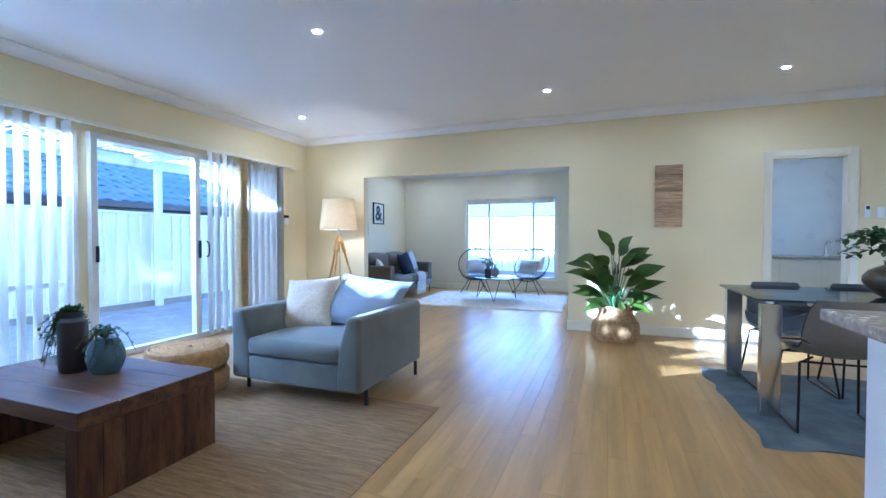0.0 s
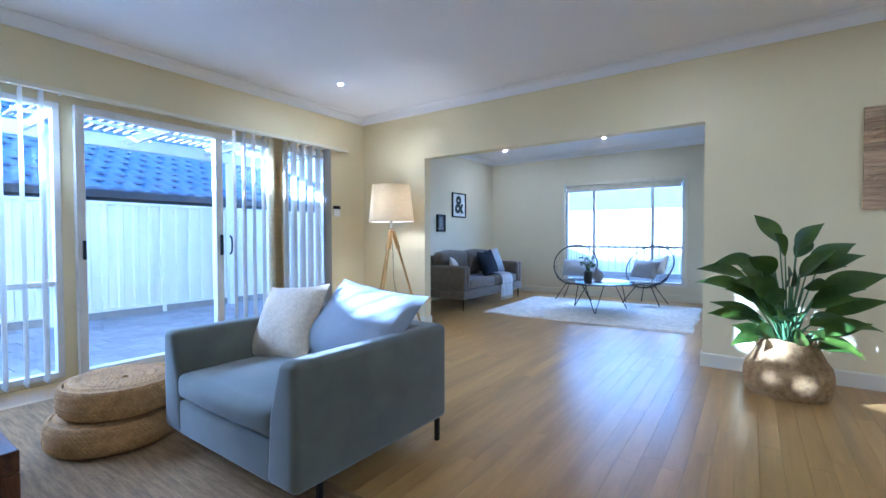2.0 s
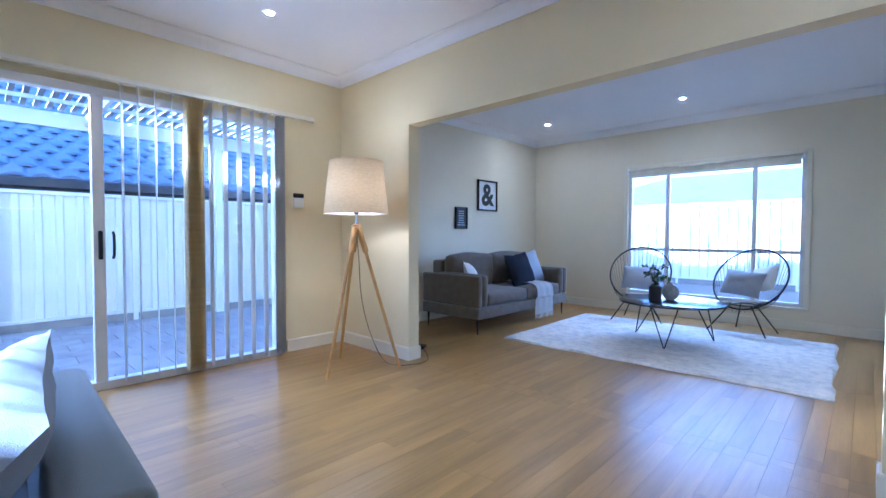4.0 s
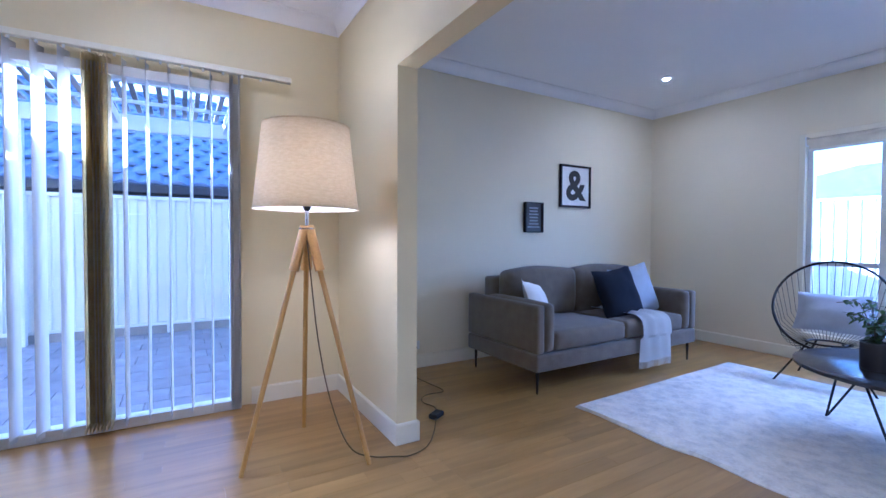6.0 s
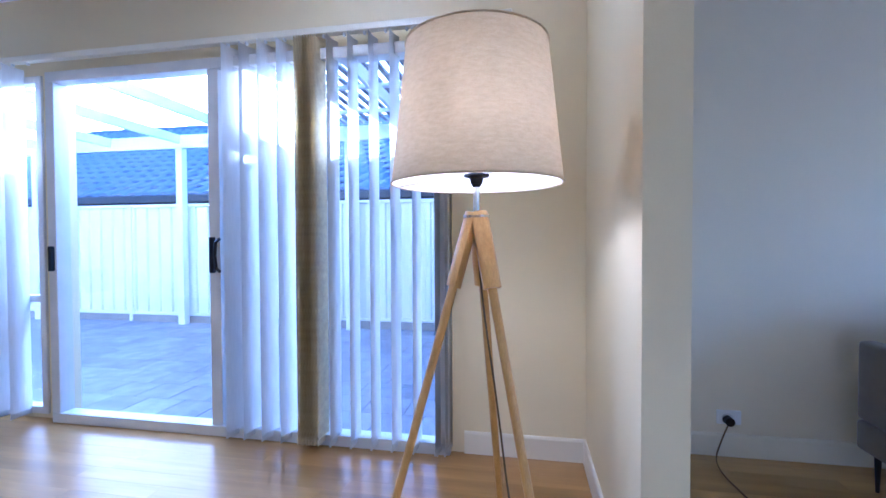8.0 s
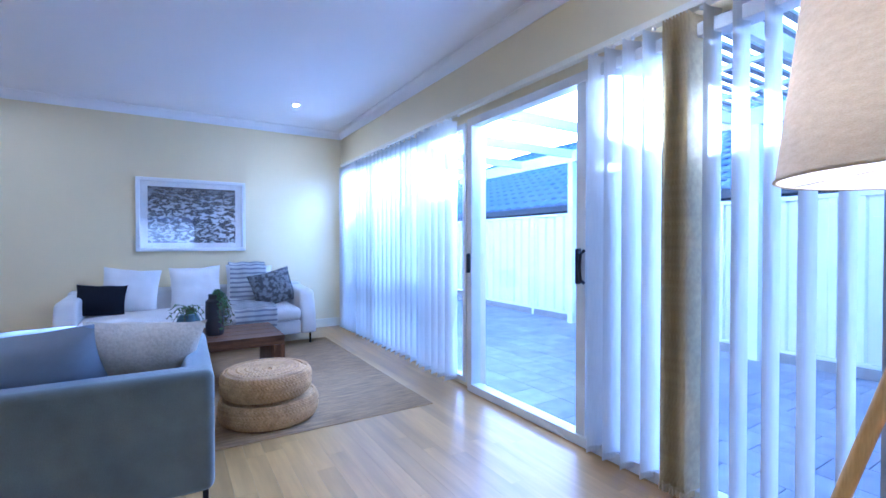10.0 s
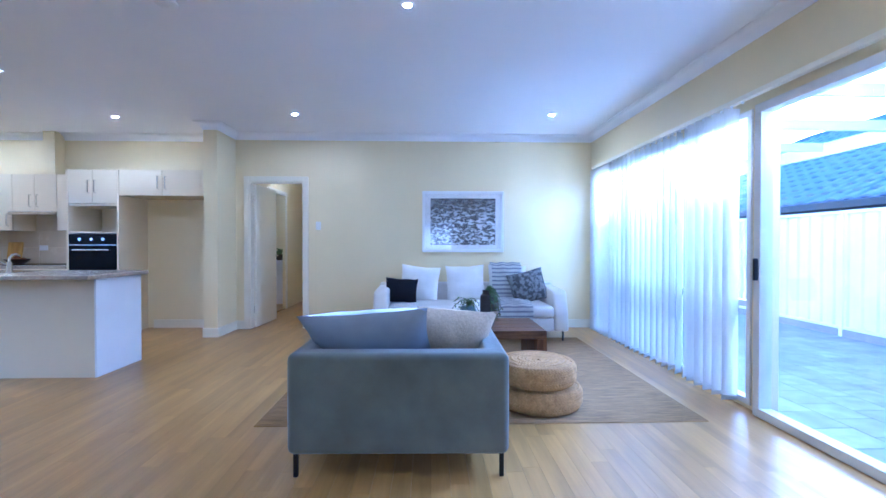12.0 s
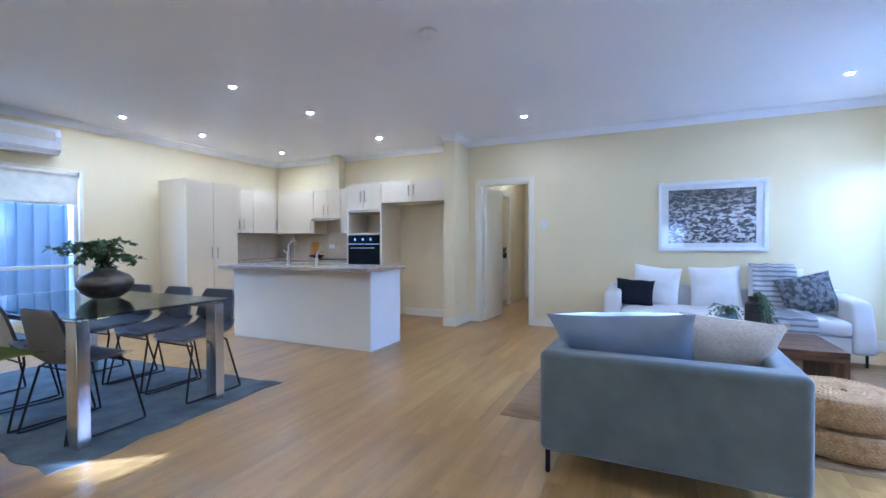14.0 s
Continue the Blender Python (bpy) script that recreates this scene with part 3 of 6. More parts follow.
M_RBLIND = material("roller_blind_cloth", (0.72, 0.66, 0.52), 0.75, scale=10, fine=0.08, bump=0.1, bump_scale=300, through_light=0.25)
roller("roller_blind", pose(FWIN[0] + 0.03, SY - 0.05, 2.035), FWIN[1] - FWIN[0] - 0.06, 0.07, "cream roller blind rolled up above the window")
roller("roller_blind", pose(XE - 0.05, EWIN[1] - 0.03, 2.01, 0, 0, -90), EWIN[1] - EWIN[0] - 0.06, 0.34, "cream roller blind drawn a third of the way down")


# pavers of the yard
yard = thing("paving", pose(0, 0, GZ - 0.03), "grey brick-sized pavers in a stretcher bond in the side yard", "paving")
PAVERS = {}
bm = bmesh.new()
box(bm, -0.148, 0.148, -0.148, 0.148, 0.0, 0.03, 0.003)
paver_me = finish("paver", bm, M_PAVE)
rest = bmesh.new()
spots = []
for i in range(11):
    for j in range(44):
        x, y = -7.60 + 0.3 * i, -5.0 + 0.3 * j + (0.15 if i % 2 else 0)
        if x < XW - 0.30:
            spots.append((x, y))
spots.sort(key=lambda s: abs(s[1] - 3.0) + 0.2 * abs(s[0] + 5))
for k, (x, y) in enumerate(spots):
    if k < 280:
        ob = new("paver", paver_me)
        ob.parent = yard
        ob.location = (x, y, 0.0005)
    else:
        box(rest, x - 0.148, x + 0.148, y - 0.148, y + 0.148, 0.0005, 0.0305)
tagged(part("paver_rest", rest, M_PAVE, yard), kind="stuff")


# ---- materials of the furniture ----
M_VELVET = material("grey_blue_velvet", (0.118, 0.122, 0.086), 0.8, second=(0.078, 0.082, 0.060), scale=5, bump=0.25, bump_scale=250, sheen=0.4, fine=0.15)
M_BLUEPIL = material("pale_blue_linen", (0.29, 0.31, 0.345), 0.85, second=(0.25, 0.27, 0.30), scale=6, bump=0.3, bump_scale=400, fine=0.15)
M_KNIT = material("cream_knit", (0.62, 0.53, 0.38), 0.95, second=(0.56, 0.48, 0.35), scale=45, contrast=(0.4, 0.6), bump=0.6, bump_scale=90, fine=0.15)
M_JUTE = material("jute_weave", (0.31, 0.19, 0.062), 0.95, second=(0.165, 0.098, 0.030), scale=9, stretch=(0.6, 6, 1), contrast=(0.3, 0.7), bump=1.0, bump_scale=55, fine=0.5)
M_ROPE = material("water_hyacinth_rope", (0.52, 0.315, 0.10), 0.85, second=(0.38, 0.22, 0.07), scale=22, bump=0.5, bump_scale=90, fine=0.4)
M_DARKWOOD = material("reclaimed_dark_wood", (0.115, 0.052, 0.016), 0.5, spec=0.22, second=(0.036, 0.017, 0.007), scale=3.5, stretch=(1, 7, 7), contrast=(0.3, 0.7), bump=0.35, bump_scale=30, fine=0.5, vary=0.25)
M_DARKWOOD_UP = material("reclaimed_dark_wood_upright", (0.12, 0.052, 0.016), 0.5, spec=0.2, second=(0.036, 0.016, 0.006), scale=3.5, stretch=(7, 7, 1), contrast=(0.3, 0.7), bump=0.35, bump_scale=30, fine=0.5, vary=0.25)
M_OAK = material("oiled_pine_legs", (0.60, 0.36, 0.075), 0.42, second=(0.46, 0.26, 0.05), scale=5, stretch=(6, 6, 0.6), bump=0.1, bump_scale=50, fine=0.3)
M_SHADE = material("linen_shade", (0.76, 0.63, 0.37), 0.9, second=(0.66, 0.53, 0.29), scale=34, stretch=(1, 1, 3.5), contrast=(0.3, 0.75), bump=0.5, bump_scale=260, through_light=0.42, fine=0.35)
M_LINER = material("shade_liner", (0.85, 0.83, 0.80), 0.6, fine=0.02, through_light=0.3)
M_GREYFAB = material("grey_brown_upholstery", (0.150, 0.120, 0.080), 0.85, second=(0.118, 0.094, 0.062), scale=12, bump=0.3, bump_scale=350, fine=0.25, sheen=0.2)
M_NAVY = material("charcoal_velvet_cushion", (0.011, 0.012, 0.019), 0.85, spec=0.2, scale=8, bump=0.2, bump_scale=300, fine=0.2)
M_GREYPIL = material("pale_grey_cushion", (0.42, 0.43, 0.46), 0.85, scale=8, bump=0.3, bump_scale=300, fine=0.15)
M_CREAMFAB = material("cream_upholstery", (0.70, 0.67, 0.62), 0.9, second=(0.64, 0.61, 0.56), scale=5, bump=0.25, bump_scale=350, fine=0.12)
M_WHITEFAB = material("white_cotton", (0.80, 0.78, 0.74), 0.9, second=(0.74, 0.72, 0.68), scale=6, bump=0.3, bump_scale=300, fine=0.1)
M_FLEECE = material("white_shag", (0.80, 0.74, 0.64), 1.0, second=(0.62, 0.58, 0.52), scale=14, contrast=(0.3, 0.6), bump=1.0, bump_scale=70, fine=0.4)
M_TEALRUG = material("slate_teal_rug", (0.125, 0.138, 0.125), 0.95, second=(0.062, 0.075, 0.075), scale=5, bump=0.8, bump_scale=120, fine=0.4)
M_LEAF = material("glossy_leaf", (0.095, 0.14, 0.012), 0.3, second=(0.040, 0.075, 0.010), scale=5, fine=0.2, through_light=0.22, rough_vary=0.06)
M_STEM = material("green_stem", (0.11, 0.19, 0.06), 0.5, fine=0.2)
M_BASKET = material("seagrass_weave", (0.44, 0.27, 0.085), 0.85, second=(0.25, 0.145, 0.045), scale=26, bump=0.8, bump_scale=120, fine=0.4)
M_EUC = material("dusty_green_leaf", (0.12, 0.19, 0.05), 0.55, second=(0.07, 0.12, 0.035), scale=8, fine=0.2, through_light=0.2)
M_TWIG = material("brown_twig", (0.13, 0.085, 0.05), 0.8, fine=0.2)
M_BOTTLE = material("dark_brown_glazed_clay", (0.035, 0.028, 0.027), 0.45, scale=6, second=(0.022, 0.018, 0.018), fine=0.15)
M_TEALPOT = material("teal_glazed_clay", (0.075, 0.125, 0.14), 0.35, second=(0.055, 0.095, 0.11), scale=6, fine=0.15)
M_BRONZE = material("hammered_bronze_vase", (0.15, 0.125, 0.085), 0.34, metal=0.6, second=(0.08, 0.068, 0.05), scale=9, stretch=(1, 1, 3), bump=0.25, bump_scale=25, fine=0.3)
M_GLASSTOP = glass("smoked_table_glass", (0.55, 0.62, 0.62))
M_SHELL = material("grey_felt_shell", (0.17, 0.165, 0.16), 0.75, second=(0.14, 0.135, 0.13), scale=6, bump=0.2, bump_scale=200, fine=0.15)
M_SHELLBACK = material("pale_shell_back", (0.60, 0.55, 0.45), 0.6, second=(0.54, 0.49, 0.40), scale=5, fine=0.1)
M_STONE = material("grey_beige_worktop", (0.44, 0.38, 0.27), 0.25, second=(0.34, 0.29, 0.23), scale=40, contrast=(0.4, 0.6), fine=0.3)
M_SPLASH = material("beige_splash_tile", (0.64, 0.55, 0.38), 0.25, second=(0.60, 0.51, 0.35), scale=4, fine=0.06, vary=0.03)
M_OVEN = material("black_glass", (0.006, 0.006, 0.006), 0.22, fine=0.02, rough_vary=0.02, spec=0.12)
M_PRINTBLACK = material("black_print", (0.02, 0.02, 0.022), 0.6, fine=0.05)
M_PAPER = material("white_paper", (0.78, 0.78, 0.77), 0.6, fine=0.02)
M_DOWN = glowing("lamp_lens", (1.0, 0.82, 0.58), 225)
M_PORCELAIN = material("speckled_vase", (0.42, 0.42, 0.43), 0.5, second=(0.30, 0.30, 0.31), scale=40, fine=0.2)


def soft_box(bm, x0, x1, y0, y1, z0, z1, r, seed=0, puff=0.0, seg=3):
    """An upholstered block: rounded edges, a little swell and unevenness."""
    vs = box(bm, x0, x1, y0, y1, z0, z1)
    es = list({e for v in vs for e in v.link_edges})
    res = bmesh.ops.bevel(bm, geom=es, offset=r, segments=seg, profile=0.6, affect="EDGES", clamp_overlap=True)
    if puff:
        faces = list({f for v in res["verts"] for f in v.link_faces})
        es = list({e for f in faces for e in f.edges if e.calc_length() > 0.12})
        bmesh.ops.subdivide_edges(bm, edges=es, cuts=5, use_grid_fill=True)
        c = Vector(((x0 + x1) / 2, (y0 + y1) / 2, (z0 + z1) / 2))
        hx, hy, hz = (x1 - x0) / 2, (y1 - y0) / 2, (z1 - z0) / 2
        for v in bm.verts:
            p = v.co
            if x0 - 1e-3 <= p.x <= x1 + 1e-3 and y0 - 1e-3 <= p.y <= y1 + 1e-3 and z0 - 1e-3 <= p.z <= z1 + 1e-3:
                a, b, d = (p.x - c.x) / hx, (p.y - c.y) / hy, (p.z - c.z) / hz
                k = (1 - a * a if abs(a) < 1 else 0), (1 - b * b if abs(b) < 1 else 0), (1 - d * d if abs(d) < 1 else 0)
                w = puff * (1 + 0.35 * noise.noise(p * 5 + Vector((seed, 0, 0))))
                v.co = p + Vector((math.copysign(1, a) * k[1] * k[2] * w * (abs(a) ** 6), math.copysign(1, b) * k[0] * k[2] * w * (abs(b) ** 6), math.copysign(1, d) * k[0] * k[1] * w * (abs(d) ** 6)))


def cushion(name, m, w, h, d, mat, label, seed=0, puff=1.0, n=16, category="cushion"):
    bm = bmesh.new()
    pillow(bm, w, h, d, puff, seed, n)
    return solid(name, bm, mat, m, label, category, smooth=True)


# ---- living room: armchair ----
chair = thing("armchair", pose(-2.055, 3.01, 0, 0, 0, -1.2), "grey-blue velvet armchair with sloping arms on thin black legs", "armchair")
AW, AD = 1.11, 0.97
x0, x1, y0, y1 = -AW / 2, AW / 2, -AD / 2, AD / 2


def armchair_frame():
    """Arms and back upholstered as one: upright outside, the inner faces leaning out to a rounded top."""
    bm = bmesh.new()
    loops = []
    for z, side, back in ((0.125, 0.200, 0.175), (0.40, 0.178, 0.170), (0.632, 0.108, 0.150)):
        outer = [(x0, y0), (x0, y1), (x1, y1), (x1, y0)]
        inner = [(x1 - side, y0), (x1 - side, y1 - back), (x0 + side, y1 - back), (x0 + side, y0)]
        loops.append([bm.verts.new((*p, z)) for p in outer + inner])
    for lo, hi in zip(loops, loops[1:]):
        for i in range(8):
            j = (i + 1) % 8
            bm.faces.new((lo[i], lo[j], hi[j], hi[i]))
    for ring_ in (loops[0], loops[-1]):
        o = ring_
        for q in ((o[0], o[1], o[6], o[7]), (o[1], o[2], o[5], o[6]), (o[2], o[3], o[4], o[5])):
            bm.faces.new(q)
    bmesh.ops.recalc_face_normals(bm, faces=bm.faces)
    sharp = [e for e in bm.edges if len(e.link_faces) == 2 and e.calc_face_angle(0) > radians(35)]
    bmesh.ops.bevel(bm, geom=sharp, offset=0.036, segments=4, profile=0.5, affect="EDGES", clamp_overlap=True)
    return bm


part("arms_and_back", armchair_frame(), M_VELVET, chair, smooth=True)
bm = bmesh.new()
soft_box(bm, x0 + 0.165, x1 - 0.165, y0 + 0.004, y1 - 0.168, 0.127, 0.30, 0.02)
part("seat_frame", bm, M_VELVET, chair, smooth=True)
bm = bmesh.new()
soft_box(bm, x0 + 0.150, x1 - 0.150, y0 + 0.0, y1 - 0.17, 0.302, 0.43, 0.045, 3, 0.025)
part("seat_cushion", bm, M_VELVET, chair, smooth=True)
for sx, sy in ((-1, -1), (1, -1), (1, 1), (-1, 1)):
    bm = bmesh.new()
    cx, cy = sx * (AW / 2 - 0.035), sy * (AD / 2 - 0.05) + (0.09 if sy < 0 else 0)
    box(bm, cx - 0.011, cx + 0.011, cy - 0.011, cy + 0.011, 0.001 + (0.012 if sy < 0 else 0), 0.12, 0.002)
    box(bm, min(cx, cx - sx * 0.09), max(cx, cx - sx * 0.09), cy - 0.012, cy + 0.012, 0.119, 0.125)
    part("leg", bm, M_BLACK, chair)
cushion("cushion", pose(-1.87, 3.19, 0.635, -42, 4, -5), 0.70, 0.50, 0.20, M_BLUEPIL, "large pale blue linen cushion leaning in the armchair", 2)
cushion("cushion", pose(-2.33, 3.08, 0.615, -30, -5, 8), 0.47, 0.46, 0.17, M_KNIT, "cream knitted cushion in the grey-blue armchair", 5)

# ---- jute rug, coffee table, poufs ----


def rug(name, m, w, d, t, mat, label, wave=0.006, n=60, ragged=0.004, bump_h=0.0):
    bm = bmesh.new()
    def f(u, v):
        x, y = (u - 0.5) * w, (v - 0.5) * d
        e = ragged * noise.noise(Vector((x * 4, y * 4, 0.5)))
        edge = min(u, 1 - u, v, 1 - v)
        z = t * (0.35 if edge < 1e-6 else 1) + bump_h * (noise.noise(Vector((x * 7, y * 7, 0))) + 0.6 * noise.noise(Vector((x * 17, y * 17, 3)))) * (edge > 0.01) + wave * 0.3 * noise.noise(Vector((x * 2, y * 2, 0)))
        return Vector((x + e * (u < 0.001 or u > 0.999), y + e * (v < 0.001 or v > 0.999), max(0.002, z)))
    g = sheet(bm, f, n, int(n * d / w))
    rim = [g[i][0] for i in range(len(g))] + [g[-1][j] for j in range(1, len(g[0]))] + [g[i][-1] for i in range(len(g) - 2, -1, -1)] + [g[0][j] for j in range(len(g[0]) - 2, 0, -1)]
    low = [bm.verts.new((v.co.x, v.co.y, 0.0005)) for v in rim]
    for i in range(len(rim)):
        bm.faces.new((rim[i], rim[i - 1], low[i - 1], low[i]))
    return solid(name, bm, mat, m, label, "rug", smooth=True)


rug("jute_rug", pose(-2.56, 1.50, 0), 2.98, 2.64, 0.011, M_JUTE, "flat woven brown jute rug under the coffee table")
TX0, TX1, TY0, TY1, TZ = -3.22, -2.05, 1.20, 1.88, 0.425
ctable = thing("coffee_table", pose((TX0 + TX1) / 2, (TY0 + TY1) / 2, 0.011), "low dark reclaimed-wood coffee table with slab ends", "coffee table")
w2, d2 = (TX1 - TX0) / 2, (TY1 - TY0) / 2
for k in range(4):
    bm = bmesh.new()
    a = -d2 + k * (2 * d2 / 4)
    box(bm, -w2, w2, a + 0.0008, a + 2 * d2 / 4 - 0.0008, TZ - 0.085, TZ - 0.012, 0.003)
    part("plank", bm, M_DARKWOOD, ctable)
for s in (-1, 1):
    panel = None
    for k in range(7):
        bm = bmesh.new()
        a = -d2 + k * (2 * d2 / 7)
        xa, xb = sorted((s * w2, s * (w2 - 0.085)))
        box(bm, xa, xb, a + 0.0006, a + 2 * d2 / 7 - 0.0006, 0.0, TZ - 0.086, 0.002)
        part("end_board", bm, M_DARKWOOD_UP, ctable)


def rope_pouf(name, m, r, h, label):
    """Coiled plaited rope: rings of small strands."""
    ob = thing(name, m, label, "pouf")
    bm = bmesh.new()
    strands = bmesh.new()
    core = [(0.001, 0.012), (r * 0.75, 0.008), (r * 0.95, h * 0.25), (r * 0.985, h * 0.5), (r * 0.94, h * 0.75), (r * 0.78, h * 0.93), (r * 0.3, h * 0.93), (0.05, h * 0.85), (0.001, h * 0.84)]
    lathe(bm, core, 36, close=True)
    part("core", bm, M_ROPE, ob, smooth=True)
    prof = []
    for i in range(19):
        a = -math.pi * 0.42 + i / 18 * math.pi * 1.0
        e = 0.62
        cx = math.copysign(abs(math.cos(a)) ** e, math.cos(a))
        cz = math.copysign(abs(math.sin(a)) ** e, math.sin(a))
        if i <= 13:
            prof.append((r * (0.72 + 0.26 * cx), h / 2 + h / 2 * 0.92 * cz))
    q = prof[-1][0]
    while q > 0.05:
        q -= 0.026
        prof.append((q, h * (0.955 - 0.09 * (1 - q / (r * 0.7)) ** 2)))
    for j, (rr, z) in enumerate(prof):
        n = max(8, int(2 * math.pi * rr / 0.023))
        for i in range(n):
            a = 2 * math.pi * (i + 0.5 * (j % 2)) / n
            c = Vector((rr * math.cos(a), rr * math.sin(a), z))
            tang = Vector((-math.sin(a), math.cos(a), 0))
            up = (Vector((math.cos(a), math.sin(a), 0)) if z > h * 0.9 else Vector((0, 0, 1)))
            d = (tang + up * (0.75 if j % 2 else -0.75)).normalized() * 0.017
            side = d.cross(Vector((c.x, c.y, 0.35 * (z - h / 2) * 4 if z < h * 0.9 else 0.6)).normalized()).normalized()
            out = side.cross(d).normalized()
            if out.dot(Vector((c.x, c.y, (z - h / 2)))) < 0:
                out = -out
            tips = [strands.verts.new(c - d), strands.verts.new(c + d)]
            mid = [strands.verts.new(c + side * 0.010 + out * 0.002), strands.verts.new(c + out * 0.0065), strands.verts.new(c - side * 0.010 + out * 0.002)]
            for p, s2 in zip(mid, mid[1:]):
                strands.faces.new((tips[0], p, s2))
                strands.faces.new((tips[1], s2, p))
    tagged(part("rope", strands, M_ROPE, ob, "plaited rope coils", True), kind="stuff")
    return ob


rope_pouf("pouf", pose(-3.00, 2.46, 0.011), 0.315, 0.168, "round plaited rope floor pouf, lower of two stacked")
rope_pouf("pouf", pose(-2.98, 2.48, 0.180), 0.285, 0.168, "round plaited rope floor pouf, upper of two stacked")

# vases with trailing greenery
bottle = thing("bottle_vase", pose(-2.74, 1.58, TZ), "tall dark brown clay bottle vase with trailing greenery", "vase")
bm = bmesh.new()
lathe(bm, [(0.060, 0), (0.066, 0.01), (0.068, 0.14), (0.067, 0.245), (0.066, 0.272), (0.046, 0.29), (0.044, 0.312), (0.050, 0.324), (0.042, 0.324), (0.036, 0.29)], 28)
part("body", bm, M_BOTTLE, bottle, smooth=True)
pot = thing("ribbed_vase", pose(-2.555, 1.63, TZ), "teal glazed vase with a chevron relief and trailing greenery", "vase")
bm = bmesh.new()
rings = []
for k in range(25):
    z = 0.185 * k / 24
    r = 0.050 + 0.036 * math.sin(math.pi * min(1, (z + 0.012) / 0.20)) ** 0.8
    rings.append([bm.verts.new(((r + 0.004 * (0.5 + 0.5 * math.cos(12 * a + (k if k % 12 < 6 else -k) * 0.55))) * math.cos(a), (r + 0.004 * (0.5 + 0.5 * math.cos(12 * a + (k if k % 12 < 6 else -k) * 0.55))) * math.sin(a), z)) for a in [2 * math.pi * i / 48 for i in range(48)]])
skin(bm, rings)
part("body", bm, M_TEALPOT, pot, smooth=True)


def leaf(bm, p, d, up, length, width, n=5, curl=0.25, fold=0.15, tip=0.75):
    """A leaf blade from p along d, bent downwards, folded along its rib."""
    d, up = Vector(d).normalized(), Vector(up)
    side = d.cross(up).normalized()
    up = side.cross(d).normalized()
    rows = []
    for i in range(n + 1):
        s = i / n
        w = width / 2 * (math.sin(math.pi * min(1, s * 0.96 + 0.04)) ** tip) * (1.15 - 0.3 * s) * (1 if tip < 1 else 1.2 - 0.45 * s) if 0 < i < n else width * 0.02
        c = Vector(p) + d * (length * s) - Vector((0, 0, 1)) * (curl * length * s * s)
        rows.append([bm.verts.new(c - side * w + up * fold * w), bm.verts.new(c), bm.verts.new(c + side * w + up * fold * w)])
    for a, b in zip(rows, rows[1:]):
        for j in (0, 1):
            bm.faces.new((a[j], a[j + 1], b[j + 1], b[j]))


def sprigs(parent, count, reach, rise, fall, seed, leaf_len=0.03, leaf_w=0.02, base=(0, 0, 0.2), mat=None, arc=(0, 360), per=9, stem_r=0.0018):
    """Thin stems that rise and hang with small leaves on them."""
    rnd = random.Random(seed)
    stems, leaves = bmesh.new(), bmesh.new()
    for k in range(count):
        a = radians(rnd.uniform(*arc))
        rr, up, dn = reach * rnd.uniform(0.4, 1), rise * rnd.uniform(0.4, 1), fall * rnd.uniform(0.3, 1)
        pts = []
        for i in range(9):
            s = i / 8
            jig = Vector((rnd.uniform(-1, 1), rnd.uniform(-1, 1), 0)) * 0.006
            pts.append(Vector(base) + Vector((math.cos(a), math.sin(a), 0)) * (rr * s ** 1.15) + Vector((0, 0, up * math.sin(min(1, s * 1.6) * math.pi / 2) - dn * max(0, s - 0.35) ** 1.5 * 1.9)) + jig * s)
        tube(stems, pts, stem_r, 4)
        for i in range(1, 9):
            for q in range(per // 3):
                p = pts[i].lerp(pts[i - 1], rnd.random())
                d = Vector((rnd.uniform(-1, 1), rnd.uniform(-1, 1), rnd.uniform(-0.5, 0.8)))
                leaf(leaves, p, d, Vector((0.1, 0.2, 1)), leaf_len * rnd.uniform(0.7, 1.3), leaf_w * rnd.uniform(0.7, 1.2), 3)
    part("stems", stems, M_TWIG if mat is M_EUC else M_STEM, parent)
    tagged(part("leaves", leaves, mat or M_LEAF, parent), kind="stuff")


sprigs(bottle, 52, 0.14, 0.05, 0.33, 3, 0.026, 0.015, (0, 0, 0.315), M_EUC, (110, 245), 12)
sprigs(pot, 16, 0.15, 0.09, 0.18, 4, 0.022, 0.014, (0, 0, 0.18), M_EUC)

# ---- cream sofa against the south wall ----
sofa = thing("cream_sofa", pose(-2.70, 0.02, 0), "long cream fabric sofa with low arms on short black legs", "sofa")
SWD = 1.17
bm = bmesh.new()
soft_box(bm, -SWD, SWD, -0.46, -0.28, 0.13, 0.66, 0.04)
part("backrest", bm, M_CREAMFAB, sofa, smooth=True)
for s in (-1, 1):
    bm = bmesh.new()
    xa, xb = sorted((s * SWD, s * (SWD - 0.17)))
    prof = [(-0.28, 0.13), (0.44, 0.13), (0.42, 0.35), (0.33, 0.59), (0.27, 0.615), (-0.28, 0.635)]
    skin(bm, [[bm.verts.new((x, y, z)) for y, z in prof] for x in (xa, xb)])
    bmesh.ops.bevel(bm, geom=bm.edges[:], offset=0.035, segments=3, profile=0.5, affect="EDGES", clamp_overlap=True)
    part("arm", bm, M_CREAMFAB, sofa, smooth=True)
bm = bmesh.new()
soft_box(bm, -SWD + 0.172, SWD - 0.172, -0.278, 0.41, 0.13, 0.285, 0.02)
part("seat_frame", bm, M_CREAMFAB, sofa, smooth=True)
bm = bmesh.new()
soft_box(bm, -SWD + 0.175, SWD - 0.175, -0.278, 0.44, 0.287, 0.43, 0.05, 9, 0.025)
part("seat_cushion", bm, M_CREAMFAB, sofa, smooth=True)
